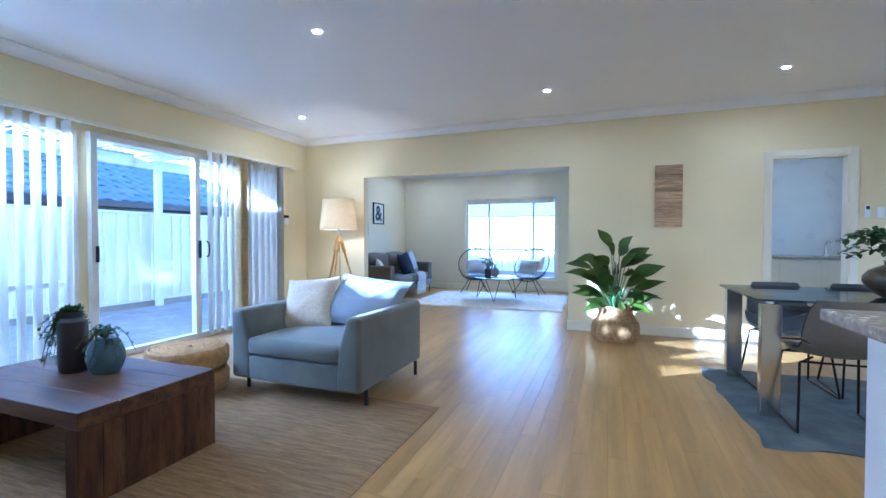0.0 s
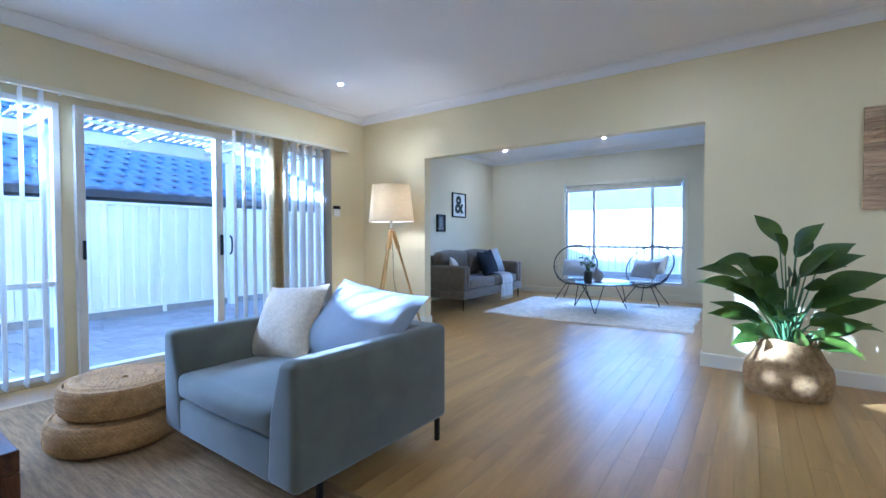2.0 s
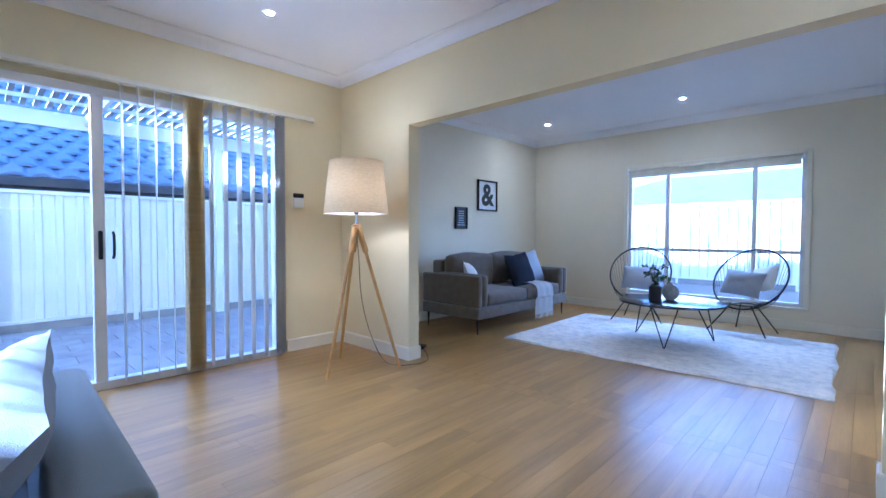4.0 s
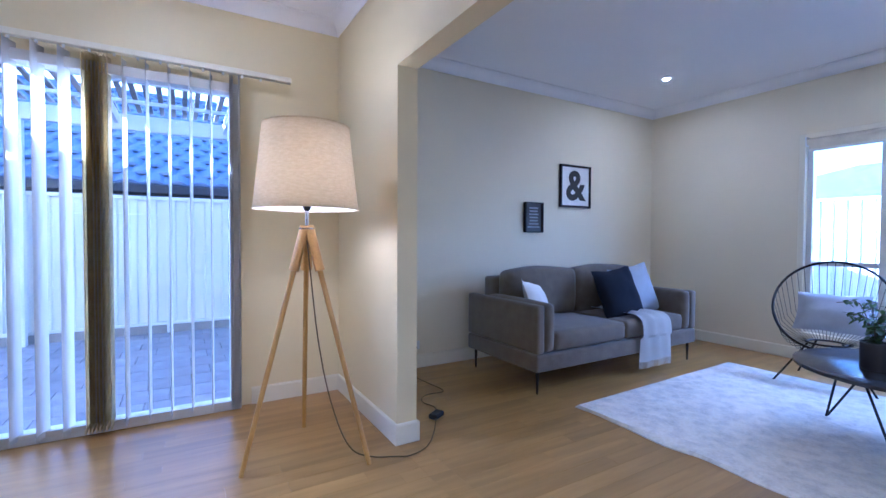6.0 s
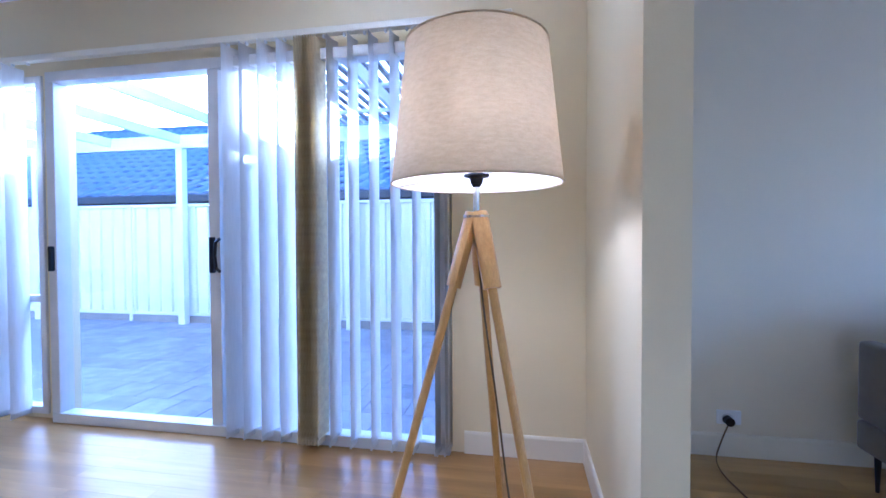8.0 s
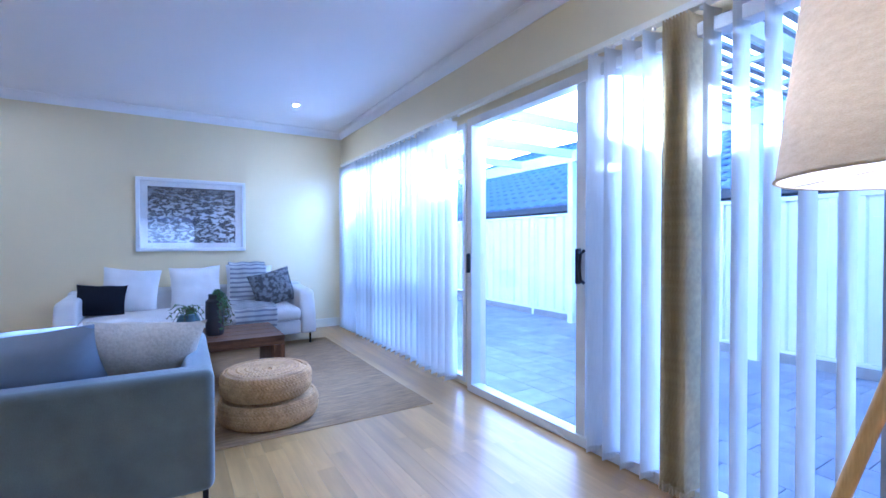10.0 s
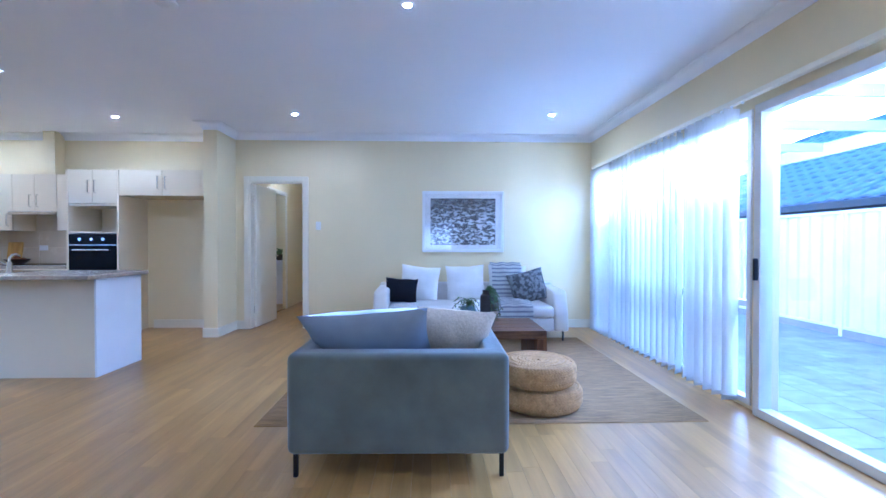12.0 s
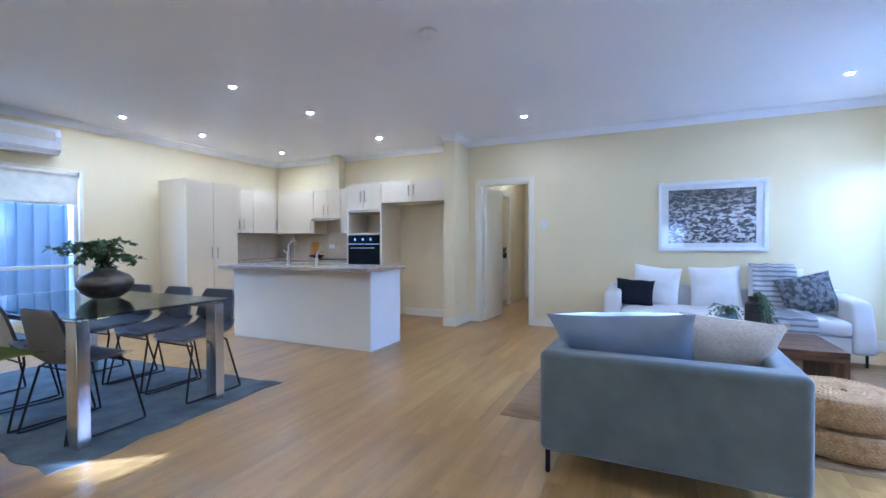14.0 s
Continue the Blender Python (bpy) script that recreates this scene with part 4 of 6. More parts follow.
for sx in (-1, 1):
    for sy in (-0.4, 0.38):
        bm = bmesh.new()
        tube(bm, [(sx * (SWD - 0.06), sy, 0.132), (sx * (SWD - 0.06), sy, 0.0005 if sy < 0.3 else 0.0125)], 0.012, 8)
        part("leg", bm, M_BLACK, sofa)
cushion("cushion", pose(-2.07, -0.18, 0.645, -14, 6, 180), 0.52, 0.50, 0.17, M_WHITEFAB, "white cotton cushion on the cream sofa", 11)
cushion("cushion", pose(-2.68, -0.20, 0.65, -14, -2, 180), 0.52, 0.50, 0.17, M_WHITEFAB, "white cotton cushion in the middle of the cream sofa", 12)
cushion("cushion", pose(-1.84, 0.02, 0.585, -16, 3, 176), 0.42, 0.32, 0.13, M_NAVY, "small charcoal velvet cushion on the cream sofa", 13)
M_LEAFPRINT = material("grey_leaf_print", (0.23, 0.235, 0.24), 0.85, second=(0.065, 0.07, 0.075), scale=24, contrast=(0.42, 0.58), bump=0.2, bump_scale=300, fine=0.2)
cushion("cushion", pose(-3.47, 0.01, 0.63, -16, -14, 180), 0.48, 0.42, 0.16, M_LEAFPRINT, "grey leaf-patterned cushion on the cream sofa", 14)


cushion("cushion", pose(-3.24, -0.20, 0.65, -14, 2, 180), 0.52, 0.50, 0.17, M_WHITEFAB, "white cotton cushion under the striped throw", 15)


def stripes(name, a, b, pitch, share=0.5, axis=0):
    mat = material(name, a, 0.9, fine=0.15, bump=0.4, bump_scale=220)
    nodes, links = mat.node_tree.nodes, mat.node_tree.links
    bsdf = nodes["Principled BSDF"]
    uv, sep, mul, fr, gt, mix = (nodes.new("ShaderNodeTexCoord"), nodes.new("ShaderNodeSeparateXYZ"), nodes.new("ShaderNodeMath"), nodes.new("ShaderNodeMath"), nodes.new("ShaderNodeMath"), nodes.new("ShaderNodeMix"))
    mul.operation, mul.inputs[1].default_value = "MULTIPLY", 1 / pitch
    fr.operation = "FRACT"
    gt.operation, gt.inputs[1].default_value = "GREATER_THAN", share
    mix.data_type = "RGBA"
    old = bsdf.inputs["Base Color"].links[0].from_socket
    links.new(uv.outputs["UV"], sep.inputs[0])
    links.new(sep.outputs[axis], mul.inputs[0])
    links.new(mul.outputs[0], fr.inputs[0])
    links.new(fr.outputs[0], gt.inputs[0])
    links.new(gt.outputs[0], mix.inputs[0])
    links.new(old, mix.inputs[6])
    mix.inputs[7].default_value = (*b, 1)
    links.new(mix.outputs[2], bsdf.inputs["Base Color"])
    return mat


def throw(name, m, path, width, mat, label, folds=0.012, seed=0, fringe=True):
    """A cloth draped along a path of (y, z), its width along x, with its length in metres as its texture."""
    ob = thing(name, m, label, "throw")
    bm = bmesh.new()
    P = [Vector((0, a, b)) for a, b in path]
    fine = []
    for a, b in zip(P, P[1:]):
        fine += [a.lerp(b, k / 6) for k in range(6)]
    fine.append(P[-1])
    for _ in range(3):
        fine = [fine[0]] + [(a + b * 2 + c) / 4 for a, b, c in zip(fine, fine[1:], fine[2:])] + [fine[-1]]
    run = [0.0]
    for a, b in zip(fine, fine[1:]):
        run.append(run[-1] + (b - a).length)
    uv = bm.loops.layers.uv.new("UVMap")
    nx = 18
    g, co = [], {}
    for i, p in enumerate(fine):
        t = (fine[min(i + 1, len(fine) - 1)] - fine[max(i - 1, 0)]).normalized()
        nrm = Vector((0, -t.z, t.y))
        if nrm.z < -0.05:
            nrm = -nrm
        row = []
        for j in range(nx + 1):
            u = j / nx
            lift = folds * (0.5 + 0.5 * math.sin(u * 17 + seed + 1.2 * math.sin(run[i] * 3))) + folds * 0.6 * (0.5 + noise.noise(Vector((u * 4, run[i] * 4, seed))))
            v = bm.verts.new(p + nrm * lift + Vector(((u - 0.5) * width * (1 - 0.06 * math.sin(run[i] * 5)), 0, 0)))
            co[v] = (run[i], u * width)
            row.append(v)
        g.append(row)
    for a, b in zip(g, g[1:]):
        for j in range(nx):
            f = bm.faces.new((a[j], a[j + 1], b[j + 1], b[j]))
            for loop in f.loops:
                loop[uv].uv = co[loop.vert]
    ends = [v.co.copy() for v in g[-1]]
    bmesh.ops.solidify(bm, geom=bm.faces[:], thickness=0.005)
    part("cloth", bm, mat, ob, smooth=True)
    if fringe:
        bm = bmesh.new()
        for a, b in zip(ends, ends[1:]):
            for k in range(3):
                p = a.lerp(b, (k + 0.5) / 3)
                tube(bm, [p + Vector((0, 0, 0.004)), p + Vector((0.003 * math.sin(p.x * 90), 0.003, -0.055))], 0.0022, 4)
        tagged(part("fringe", bm, mat, ob), kind="stuff")
    return ob


M_STRIPE = stripes("grey_white_stripe", (0.76, 0.74, 0.70), (0.33, 0.34, 0.37), 0.055, 0.62)
throw("striped_throw", pose(-3.22, 0.02, 0, 0, 0, 0), [(-0.37, 0.78), (-0.345, 0.89), (-0.27, 0.93), (-0.17, 0.87), (-0.10, 0.66), (-0.06, 0.49), (0.02, 0.472), (0.25, 0.470), (0.44, 0.445), (0.475, 0.33), (0.478, 0.22)], 0.42, M_STRIPE, "grey and white striped throw over the cream sofa", 0.012, 3)

# framed photograph: dark rippled water
pic = thing("framed_photograph", pose(-2.67, Y0 + 0.002, 1.49, 0, 0, 180), "large white-framed black and white photograph of rippled water", "picture")
PW, PH = 1.14, 0.85
for (a, b, c, d) in ((-PW / 2, PW / 2, PH / 2 - 0.04, PH / 2), (-PW / 2, PW / 2, -PH / 2, -PH / 2 + 0.04), (-PW / 2, -PW / 2 + 0.04, -PH / 2 + 0.04, PH / 2 - 0.04), (PW / 2 - 0.04, PW / 2, -PH / 2 + 0.04, PH / 2 - 0.04)):
    bm = bmesh.new()
    box(bm, a, b, -0.032, 0, c, d, 0.003)
    part("frame", bm, M_WHITE, pic)
bm = bmesh.new()
box(bm, -PW / 2 + 0.03, PW / 2 - 0.03, -0.012, -0.004, -PH / 2 + 0.03, PH / 2 - 0.03)
part("mat_board", bm, M_PAPER, pic)
M_WATER = material("rippled_water_print", (0.62, 0.64, 0.66), 0.4, second=(0.03, 0.035, 0.04), scale=1, fine=0.1)
nd, lk = M_WATER.node_tree.nodes, M_WATER.node_tree.links
tc, mp, sp, rg = nd.new("ShaderNodeTexCoord"), nd.new("ShaderNodeMapping"), nd.new("ShaderNodeSeparateXYZ"), nd.new("ShaderNodeMapRange")
vo, rp, mx = nd.new("ShaderNodeTexNoise"), nd.new("ShaderNodeValToRGB"), nd.new("ShaderNodeMix")
mp.inputs["Scale"].default_value = (15, 1, 30)
vo.inputs["Scale"].default_value, vo.inputs["Detail"].default_value, vo.inputs["Distortion"].default_value = 1.0, 4, 0.9
rp.color_ramp.elements[0].position, rp.color_ramp.elements[1].position = 0.48, 0.57
rp.color_ramp.elements[0].color, rp.color_ramp.elements[1].color = (0.05, 0.055, 0.065, 1), (0.62, 0.64, 0.66, 1)
rg.inputs[1].default_value, rg.inputs[2].default_value = 0.0, 0.40
mx.data_type = "RGBA"
mx.inputs[7].default_value = (0.045, 0.05, 0.055, 1)
lk.new(tc.outputs["Object"], mp.inputs[0])
lk.new(mp.outputs[0], vo.inputs[0])
lk.new(vo.outputs[0], rp.inputs[0])
lk.new(tc.outputs["Object"], sp.inputs[0])
lk.new(sp.outputs[2], rg.inputs[0])
lk.new(rg.outputs[0], mx.inputs[0])
lk.new(rp.outputs[0], mx.inputs[6])
lk.new(mx.outputs[2], nd["Principled BSDF"].inputs["Base Color"])
bm = bmesh.new()
box(bm, -PW / 2 + 0.115, PW / 2 - 0.115, -0.016, -0.0125, -PH / 2 + 0.10, PH / 2 - 0.10)
part("print", bm, M_WATER, pic)
bm = bmesh.new()
box(bm, -PW / 2 + 0.041, PW / 2 - 0.041, -0.021, -0.019, -PH / 2 + 0.041, PH / 2 - 0.041)
pane = part("pane", bm, M_GLASS, pic)
pane.visible_shadow = False


# ---- tripod floor lamp ----
LX, LY = -3.59, 5.40
lampo = thing("floor_lamp", pose(LX, LY, 0), "lit tripod floor lamp with pine legs and a linen shade", "floor lamp")
HUBZ = 1.19
for fx, fy in ((-3.51, 5.07), (-3.93, 5.46), (-3.32, 5.64)):
    foot = Vector((fx - LX, fy - LY, 0.0))
    head = Vector((foot.x * 0.10, foot.y * 0.10, HUBZ - 0.08))
    bm = bmesh.new()
    tube(bm, [foot + Vector((0, 0, 0.001)), foot.lerp(head, 0.5), head], 0.0125, 12, taper=1.15)
    part("leg", bm, M_OAK, lampo, smooth=True)
    bm = bmesh.new()
    ax = (head - foot).normalized()
    p0, p1 = foot.lerp(head, 0.87), foot.lerp(head, 1.075)
    u = ax.cross(Vector((0, 0, 1))).normalized()
    rr = [ring(bm, p, u, ax.cross(u).normalized(), 0.030, 10, 0.024) for p in (p0, p0.lerp(p1, 0.5), p1)]
    skin(bm, rr)
    part("leg_block", bm, M_OAK, lampo, smooth=True)
bm = bmesh.new()
lathe(bm, [(0.010, HUBZ - 0.06), (0.010, 1.28)], 16)
lathe(bm, [(0.04, HUBZ - 0.012), (0.042, HUBZ - 0.004), (0.02, HUBZ - 0.003)], 16)
part("stem", bm, M_CHROME, lampo, smooth=True)
bm = bmesh.new()
lathe(bm, [(0.008, 1.27), (0.018, 1.285), (0.021, 1.30), (0.04, 1.306), (0.04, 1.312), (0.019, 1.316), (0.019, 1.35)], 20)
part("socket", bm, M_BLACK, lampo, smooth=True)
bm = bmesh.new()
lathe(bm, [(0.012, 1.35), (0.02, 1.37), (0.031, 1.40), (0.031, 1.425), (0.02, 1.45), (0.002, 1.457)], 20)
bulb = part("bulb", bm, glowing("bulb_glass", (1.0, 0.82, 0.62), 4), lampo, smooth=True)
bulb.visible_shadow = False
SB, ST, SZ0, SZ1 = 0.262, 0.216, 1.283, 1.705
for nm, dr, mt in (("shade", 0.0, M_SHADE), ("shade_liner", -0.003, M_LINER)):
    bm = bmesh.new()
    n = 64
    for (ra, za), (rb, zb) in (((SB + dr, SZ0), (ST + dr, SZ1)),):
        a = [bm.verts.new((ra * math.cos(2 * math.pi * i / n), ra * math.sin(2 * math.pi * i / n), za)) for i in range(n)]
        b = [bm.verts.new((rb * math.cos(2 * math.pi * i / n), rb * math.sin(2 * math.pi * i / n), zb)) for i in range(n)]
        for i in range(n):
            bm.faces.new((a[i], a[(i + 1) % n], b[(i + 1) % n], b[i]))
    part(nm, bm, mt, lampo, smooth=True)
for r, z in ((SB, SZ0), (ST, SZ1)):
    bm = bmesh.new()
    tube(bm, [((r + 0.001) * math.cos(2 * math.pi * i / 64), (r + 0.001) * math.sin(2 * math.pi * i / 64), z) for i in range(64)], 0.0032, 6, closed=True)
    part("shade_rim", bm, M_SHADE, lampo)
bm = bmesh.new()
for k in range(3):
    a = 2 * math.pi * k / 3 + 0.4
    tube(bm, [(0.02 * math.cos(a), 0.02 * math.sin(a), 1.309), (SB * 0.5 * math.cos(a), SB * 0.5 * math.sin(a), 1.30), ((SB - 0.004) * math.cos(a), (SB - 0.004) * math.sin(a), SZ0 + 0.003)], 0.0022, 6)
part("shade_spider", bm, M_CHROME, lampo)


def cord(name, pts, r, mat, label):
    P = [Vector(p) for p in pts]
    for _ in range(3):
        Q = [P[0]]
        for a, b in zip(P, P[1:]):
            Q += [a.lerp(b, 0.25), a.lerp(b, 0.75)]
        P = Q + [P[-1]]
    bm = bmesh.new()
    tube(bm, P, r, 6)
    return solid(name, bm, mat, None, label, "cable", smooth=True)


M_CORD = material("brown_flex", (0.10, 0.07, 0.035), 0.6, fine=0.2)
cord("power_flex", [(LX, LY, 1.12), (LX + 0.01, LY + 0.02, 0.9), (-3.62, 5.46, 0.6), (-3.56, 5.50, 0.3), (-3.45, 5.57, 0.03), (-3.36, 5.68, 0.006), (-3.32, 5.78, 0.006), (-3.28, 5.84, 0.006),
                    (-3.32, 5.98, 0.006), (-3.50, 6.12, 0.006), (-3.66, 6.22, 0.02), (-3.80, 6.30, 0.006), (-3.92, 6.24, 0.006), (-4.05, 6.34, 0.006), (-4.0, 6.52, 0.006), (-4.25, 6.48, 0.006), (-4.55, 6.45, 0.006), (-4.63, 6.52, 0.1), (-4.64, 6.56, 0.19)], 0.0035, M_CORD, "thin brown lamp flex lying along the floor")
bm = bmesh.new()
box(bm, -0.03, 0.03, -0.05, 0.05, 0.001, 0.032, 0.006)
solid("cord_dimmer", bm, M_BLACK, pose(-3.66, 6.22, 0, 0, 0, 30), "small black inline dimmer on the lamp flex", "switch")
bm = bmesh.new()
tube(bm, [(0, 0, 0), (0.04, 0, 0)], 0.022, 12)
solid("plug", bm, M_BLACK, pose(SW + 0.011, 6.56, 0.19), "black plug in the wall socket", "plug", smooth=True)


def wall_plate(name, m, w, h, label, rockers=1, category="switch"):
    p = thing(name, m, label, category)
    bm = bmesh.new()
    box(bm, -w / 2, w / 2, -0.010, -0.0005, -h / 2, h / 2, 0.003)
    part("plate", bm, M_WHITE, p)
    for k in range(rockers):
        bm = bmesh.new()
        cx = (k - (rockers - 1) / 2) * 0.04
        box(bm, cx - 0.009, cx + 0.009, -0.014, -0.0102, -0.014, 0.014, 0.002)
        part("rocker", bm, M_WHITE, p)


wall_plate("power_outlet", pose(SW, 6.57, 0.20, 0, 0, 90), 0.115, 0.072, "white double power outlet near the floor", 2, "power outlet")
wall_plate("light_switch", pose(-0.66, Y0, 1.43, 0, 0, 180), 0.07, 0.115, "white light switch beside the hall door", 1)
wall_plate("light_switch", pose(2.60, Y1, 1.42), 0.07, 0.115, "white light switch beside the utility door", 2)
th = thing("thermostat", pose(2.49, Y1, 1.45), "small white wall thermostat remote in its holder", "thermostat")
bm = bmesh.new()
box(bm, -0.022, 0.022, -0.022, -0.0005, -0.08, 0.05, 0.004)
part("body", bm, M_WHITE, th)
bm = bmesh.new()
box(bm, -0.015, 0.015, -0.024, -0.0222, 0.005, 0.04)
part("screen", bm, M_PRINTBLACK, th)
ctl = thing("wall_controller", pose(XW, 5.36, 1.44, 0, 0, 90), "small white wall controller with a dark display beside the blinds", "controller")
bm = bmesh.new()
box(bm, -0.05, 0.05, -0.022, -0.0005, -0.075, 0.02, 0.004)
part("body", bm, M_WHITE, ctl)
bm = bmesh.new()
box(bm, -0.05, 0.05, -0.026, -0.0005, 0.021, 0.060, 0.003)
part("display", bm, M_BLACK, ctl)

# ---- timber art panel ----
art = thing("timber_wall_art", pose(0.652, Y1 - 0.001, 1.655), "tall carved driftwood wall panel of pale and brown boards", "wall art")
bands = [0.0, 0.10, 0.155, 0.245, 0.30, 0.41, 0.47, 0.56, 0.62, 0.726]
M_ARTWOOD = material("pale_driftwood", (0.58, 0.43, 0.22), 0.7, second=(0.27, 0.16, 0.08), scale=5, stretch=(1, 1, 12), contrast=(0.3, 0.7), bump=0.6, bump_scale=30, fine=0.4, vary=0.3)
for k, (a, b) in enumerate(zip(bands, bands[1:])):
    bm = bmesh.new()
    th_ = 0.022 + 0.008 * (k % 3 == 1)
    box(bm, -0.145, 0.145, -th_, -0.0005, -0.363 + a + 0.001, -0.363 + b - 0.001, 0.002)
    ob = part("board", bm, M_ARTWOOD, art)
for z in (-0.17, 0.13):
    for k in range(5):
        r = 0.06 + 0.035 * k
        bm = bmesh.new()
        pts = [(r * math.cos(t), -0.032, z + 0.42 * r * math.sin(t)) for t in [math.pi * j / 14 for j in range(15)] if abs(r * math.cos(t)) < 0.138]
        if len(pts) > 2:
            tube(bm, pts, 0.0028, 5)
            part("carved_ring", bm, M_ARTWOOD, art)

# ---- big-leaved plant in a seagrass basket ----
plant = thing("potted_plant", pose(0.075, 5.45, 0), "tall broad-leaved green plant in a folded seagrass basket", "plant")
bm = bmesh.new()
rings = []
for k in range(34):
    s = k / 33
    z = 0.38 * s
    r = 0.235 + 0.024 * math.sin(math.pi * min(1, s * 1.6)) - 0.085 * max(0, s - 0.52) / 0.48
    z2 = z
    rings.append([bm.verts.new(((r + 0.003 * math.cos(34 * a + (k % 2) * math.pi)) * math.cos(a), (r + 0.003 * math.cos(34 * a + (k % 2) * math.pi)) * math.sin(a), max(0.0008, z2 + (0.012 * math.sin(3 * a + 1) * s)))) for a in [2 * math.pi * i / 68 for i in range(68)]])
skin(bm, rings, caps=False)
bm.faces.new(rings[0][::-1])
inner = [[bm.verts.new((v.co.x * 0.95, v.co.y * 0.95, v.co.z - dz)) for v in rings[-1]] for dz in (0.0, 0.08)]
skin(bm, [rings[-1]] + inner, caps=False)
bm.faces.new(inner[-1])
part("basket", bm, M_BASKET, plant, smooth=True)
for s in (-1, 1):
    bm = bmesh.new()
    tube(bm, [(s * 0.165, -0.05, 0.32), (s * 0.20, -0.045, 0.40), (s * 0.185, 0, 0.45), (s * 0.20, 0.045, 0.40), (s * 0.165, 0.05, 0.32)], 0.011, 8)
    part("handle", bm, M_BASKET, plant, smooth=True)
rnd = random.Random(21)
spec = [(-150, 0.36, 0.92, 0.36, -0.1), (-165, 0.30, 0.80, 0.34, 0.1), (200, 0.22, 1.00, 0.32, 0.0), (120, 0.10, 1.15, 0.32, 0.5), (60, 0.08, 1.05, 0.30, 0.6), (-60, 0.12, 0.92, 0.36, 0.35), (-20, 0.18, 0.95, 0.36, 0.25),
        (0, 0.20, 0.82, 0.38, 0.1), (-10, 0.22, 0.66, 0.36, 0.1), (20, 0.14, 0.98, 0.34, 0.35), (-100, 0.20, 0.66, 0.34, -0.1), (-120, 0.16, 0.78, 0.34, 0.1), (-75, 0.22, 0.56, 0.32, -0.1), (170, 0.20, 0.62, 0.30, -0.05),
        (150, 0.10, 0.85, 0.34, 0.3), (-40, 0.17, 0.72, 0.34, 0.15), (-135, 0.12, 0.95, 0.34, 0.4), (-90, 0.10, 0.86, 0.34, 0.3), (-5, 0.26, 0.58, 0.30, 0.0), (-170, 0.26, 0.60, 0.30, -0.1), (-30, 0.06, 1.10, 0.32, 0.7), (-110, 0.08, 1.06, 0.32, 0.55), (-50, 0.26, 0.52, 0.28, -0.15), (-140, 0.25, 0.50, 0.26, -0.15),
        (-20, 0.16, 0.50, 0.30, 0.15), (-70, 0.15, 0.47, 0.28, 0.2), (-115, 0.16, 0.50, 0.28, 0.15), (-160, 0.16, 0.48, 0.28, 0.1), (170, 0.15, 0.55, 0.28, 0.2), (10, 0.2, 0.52, 0.30, 0.05), (-95, 0.10, 0.62, 0.28, 0.5), (-35, 0.22, 0.46, 0.26, 0.0)]
spec += [(rnd.uniform(-180, 0), rnd.uniform(0.05, 0.2), rnd.uniform(0.58, 0.95), rnd.uniform(0.26, 0.33), rnd.uniform(0.0, 0.5)) for _ in range(15)]
for a, r, z, ln, up in spec:
    a = radians(a + rnd.uniform(-8, 8))
    out = Vector((math.cos(a), math.sin(a) * (0.55 if math.sin(a) > 0 else 1.0), 0))
    tip = out * r * 0.85 + Vector((0, 0, z - 0.10))
    bm = bmesh.new()
    tube(bm, [Vector((out.x * 0.03, out.y * 0.03, 0.34)), tip * 0.55 + Vector((0, 0, 0.16)), tip], 0.0065, 6, taper=0.6)
    stem = part("stem", bm, M_STEM, plant, smooth=True)
    bm = bmesh.new()
    leaf(bm, tip, out + Vector((0, 0, up * 1.5 + 0.45)), Vector((rnd.uniform(-0.8, 0.8), -0.7, 0.75)), ln * rnd.uniform(0.85, 1.15), ln * rnd.uniform(0.36, 0.46), 10, rnd.uniform(0.1, 0.5), 0.3, 1.05)
    part("leaf", bm, M_LEAF, plant, smooth=True)


# ---- front room: grey sofa ----
gs = thing("grey_sofa", pose(-4.07, 8.00, 0, 0, 0, 90), "grey-brown two-seat sofa with boxy arms on slim black legs", "sofa")
# local x runs along the sofa, local -y is its front
LWD = 0.99
bm = bmesh.new()
soft_box(bm, -LWD, LWD, -0.47, 0.42, 0.17, 0.30, 0.02)
part("seat_frame", bm, M_GREYFAB, gs, smooth=True)
bm = bmesh.new()
soft_box(bm, -LWD + 0.17, LWD - 0.17, 0.25, 0.42, 0.302, 0.80, 0.035)
part("backrest", bm, M_GREYFAB, gs, smooth=True)
for s in (-1, 1):
    bm = bmesh.new()
    xa, xb = sorted((s * LWD, s * (LWD - 0.08)))
    soft_box(bm, xa, xb, -0.47, 0.42, 0.302, 0.655, 0.025)
    part("arm", bm, M_GREYFAB, gs, smooth=True)
    bm = bmesh.new()
    xa, xb = sorted((s * (LWD - 0.082), s * (LWD - 0.19)))
    soft_box(bm, xa, xb, -0.465, 0.248, 0.302, 0.66, 0.045, s, 0.008)
    part("arm_pad", bm, M_GREYFAB, gs, smooth=True)
    bm = bmesh.new()
    xa, xb = sorted((s * 0.002, s * (LWD - 0.192)))
    soft_box(bm, xa, xb, -0.46, 0.245, 0.302, 0.45, 0.04, 5 + s, 0.02)
    part("seat_cushion", bm, M_GREYFAB, gs, smooth=True)
    bm = bmesh.new()
    soft_box(bm, xa, xb, 0.07, 0.245, 0.455, 0.86, 0.06, 8 + s, 0.03)
    part("back_cushion", bm, M_GREYFAB, gs, smooth=True)
    for sy in (-0.42, 0.36):
        bm = bmesh.new()
        tube(bm, [(s * (LWD - 0.05), sy, 0.172), (s * (LWD - 0.05), sy, 0.0005)], 0.014, 8, taper=0.5)
        part("leg", bm, M_BLACK, gs)
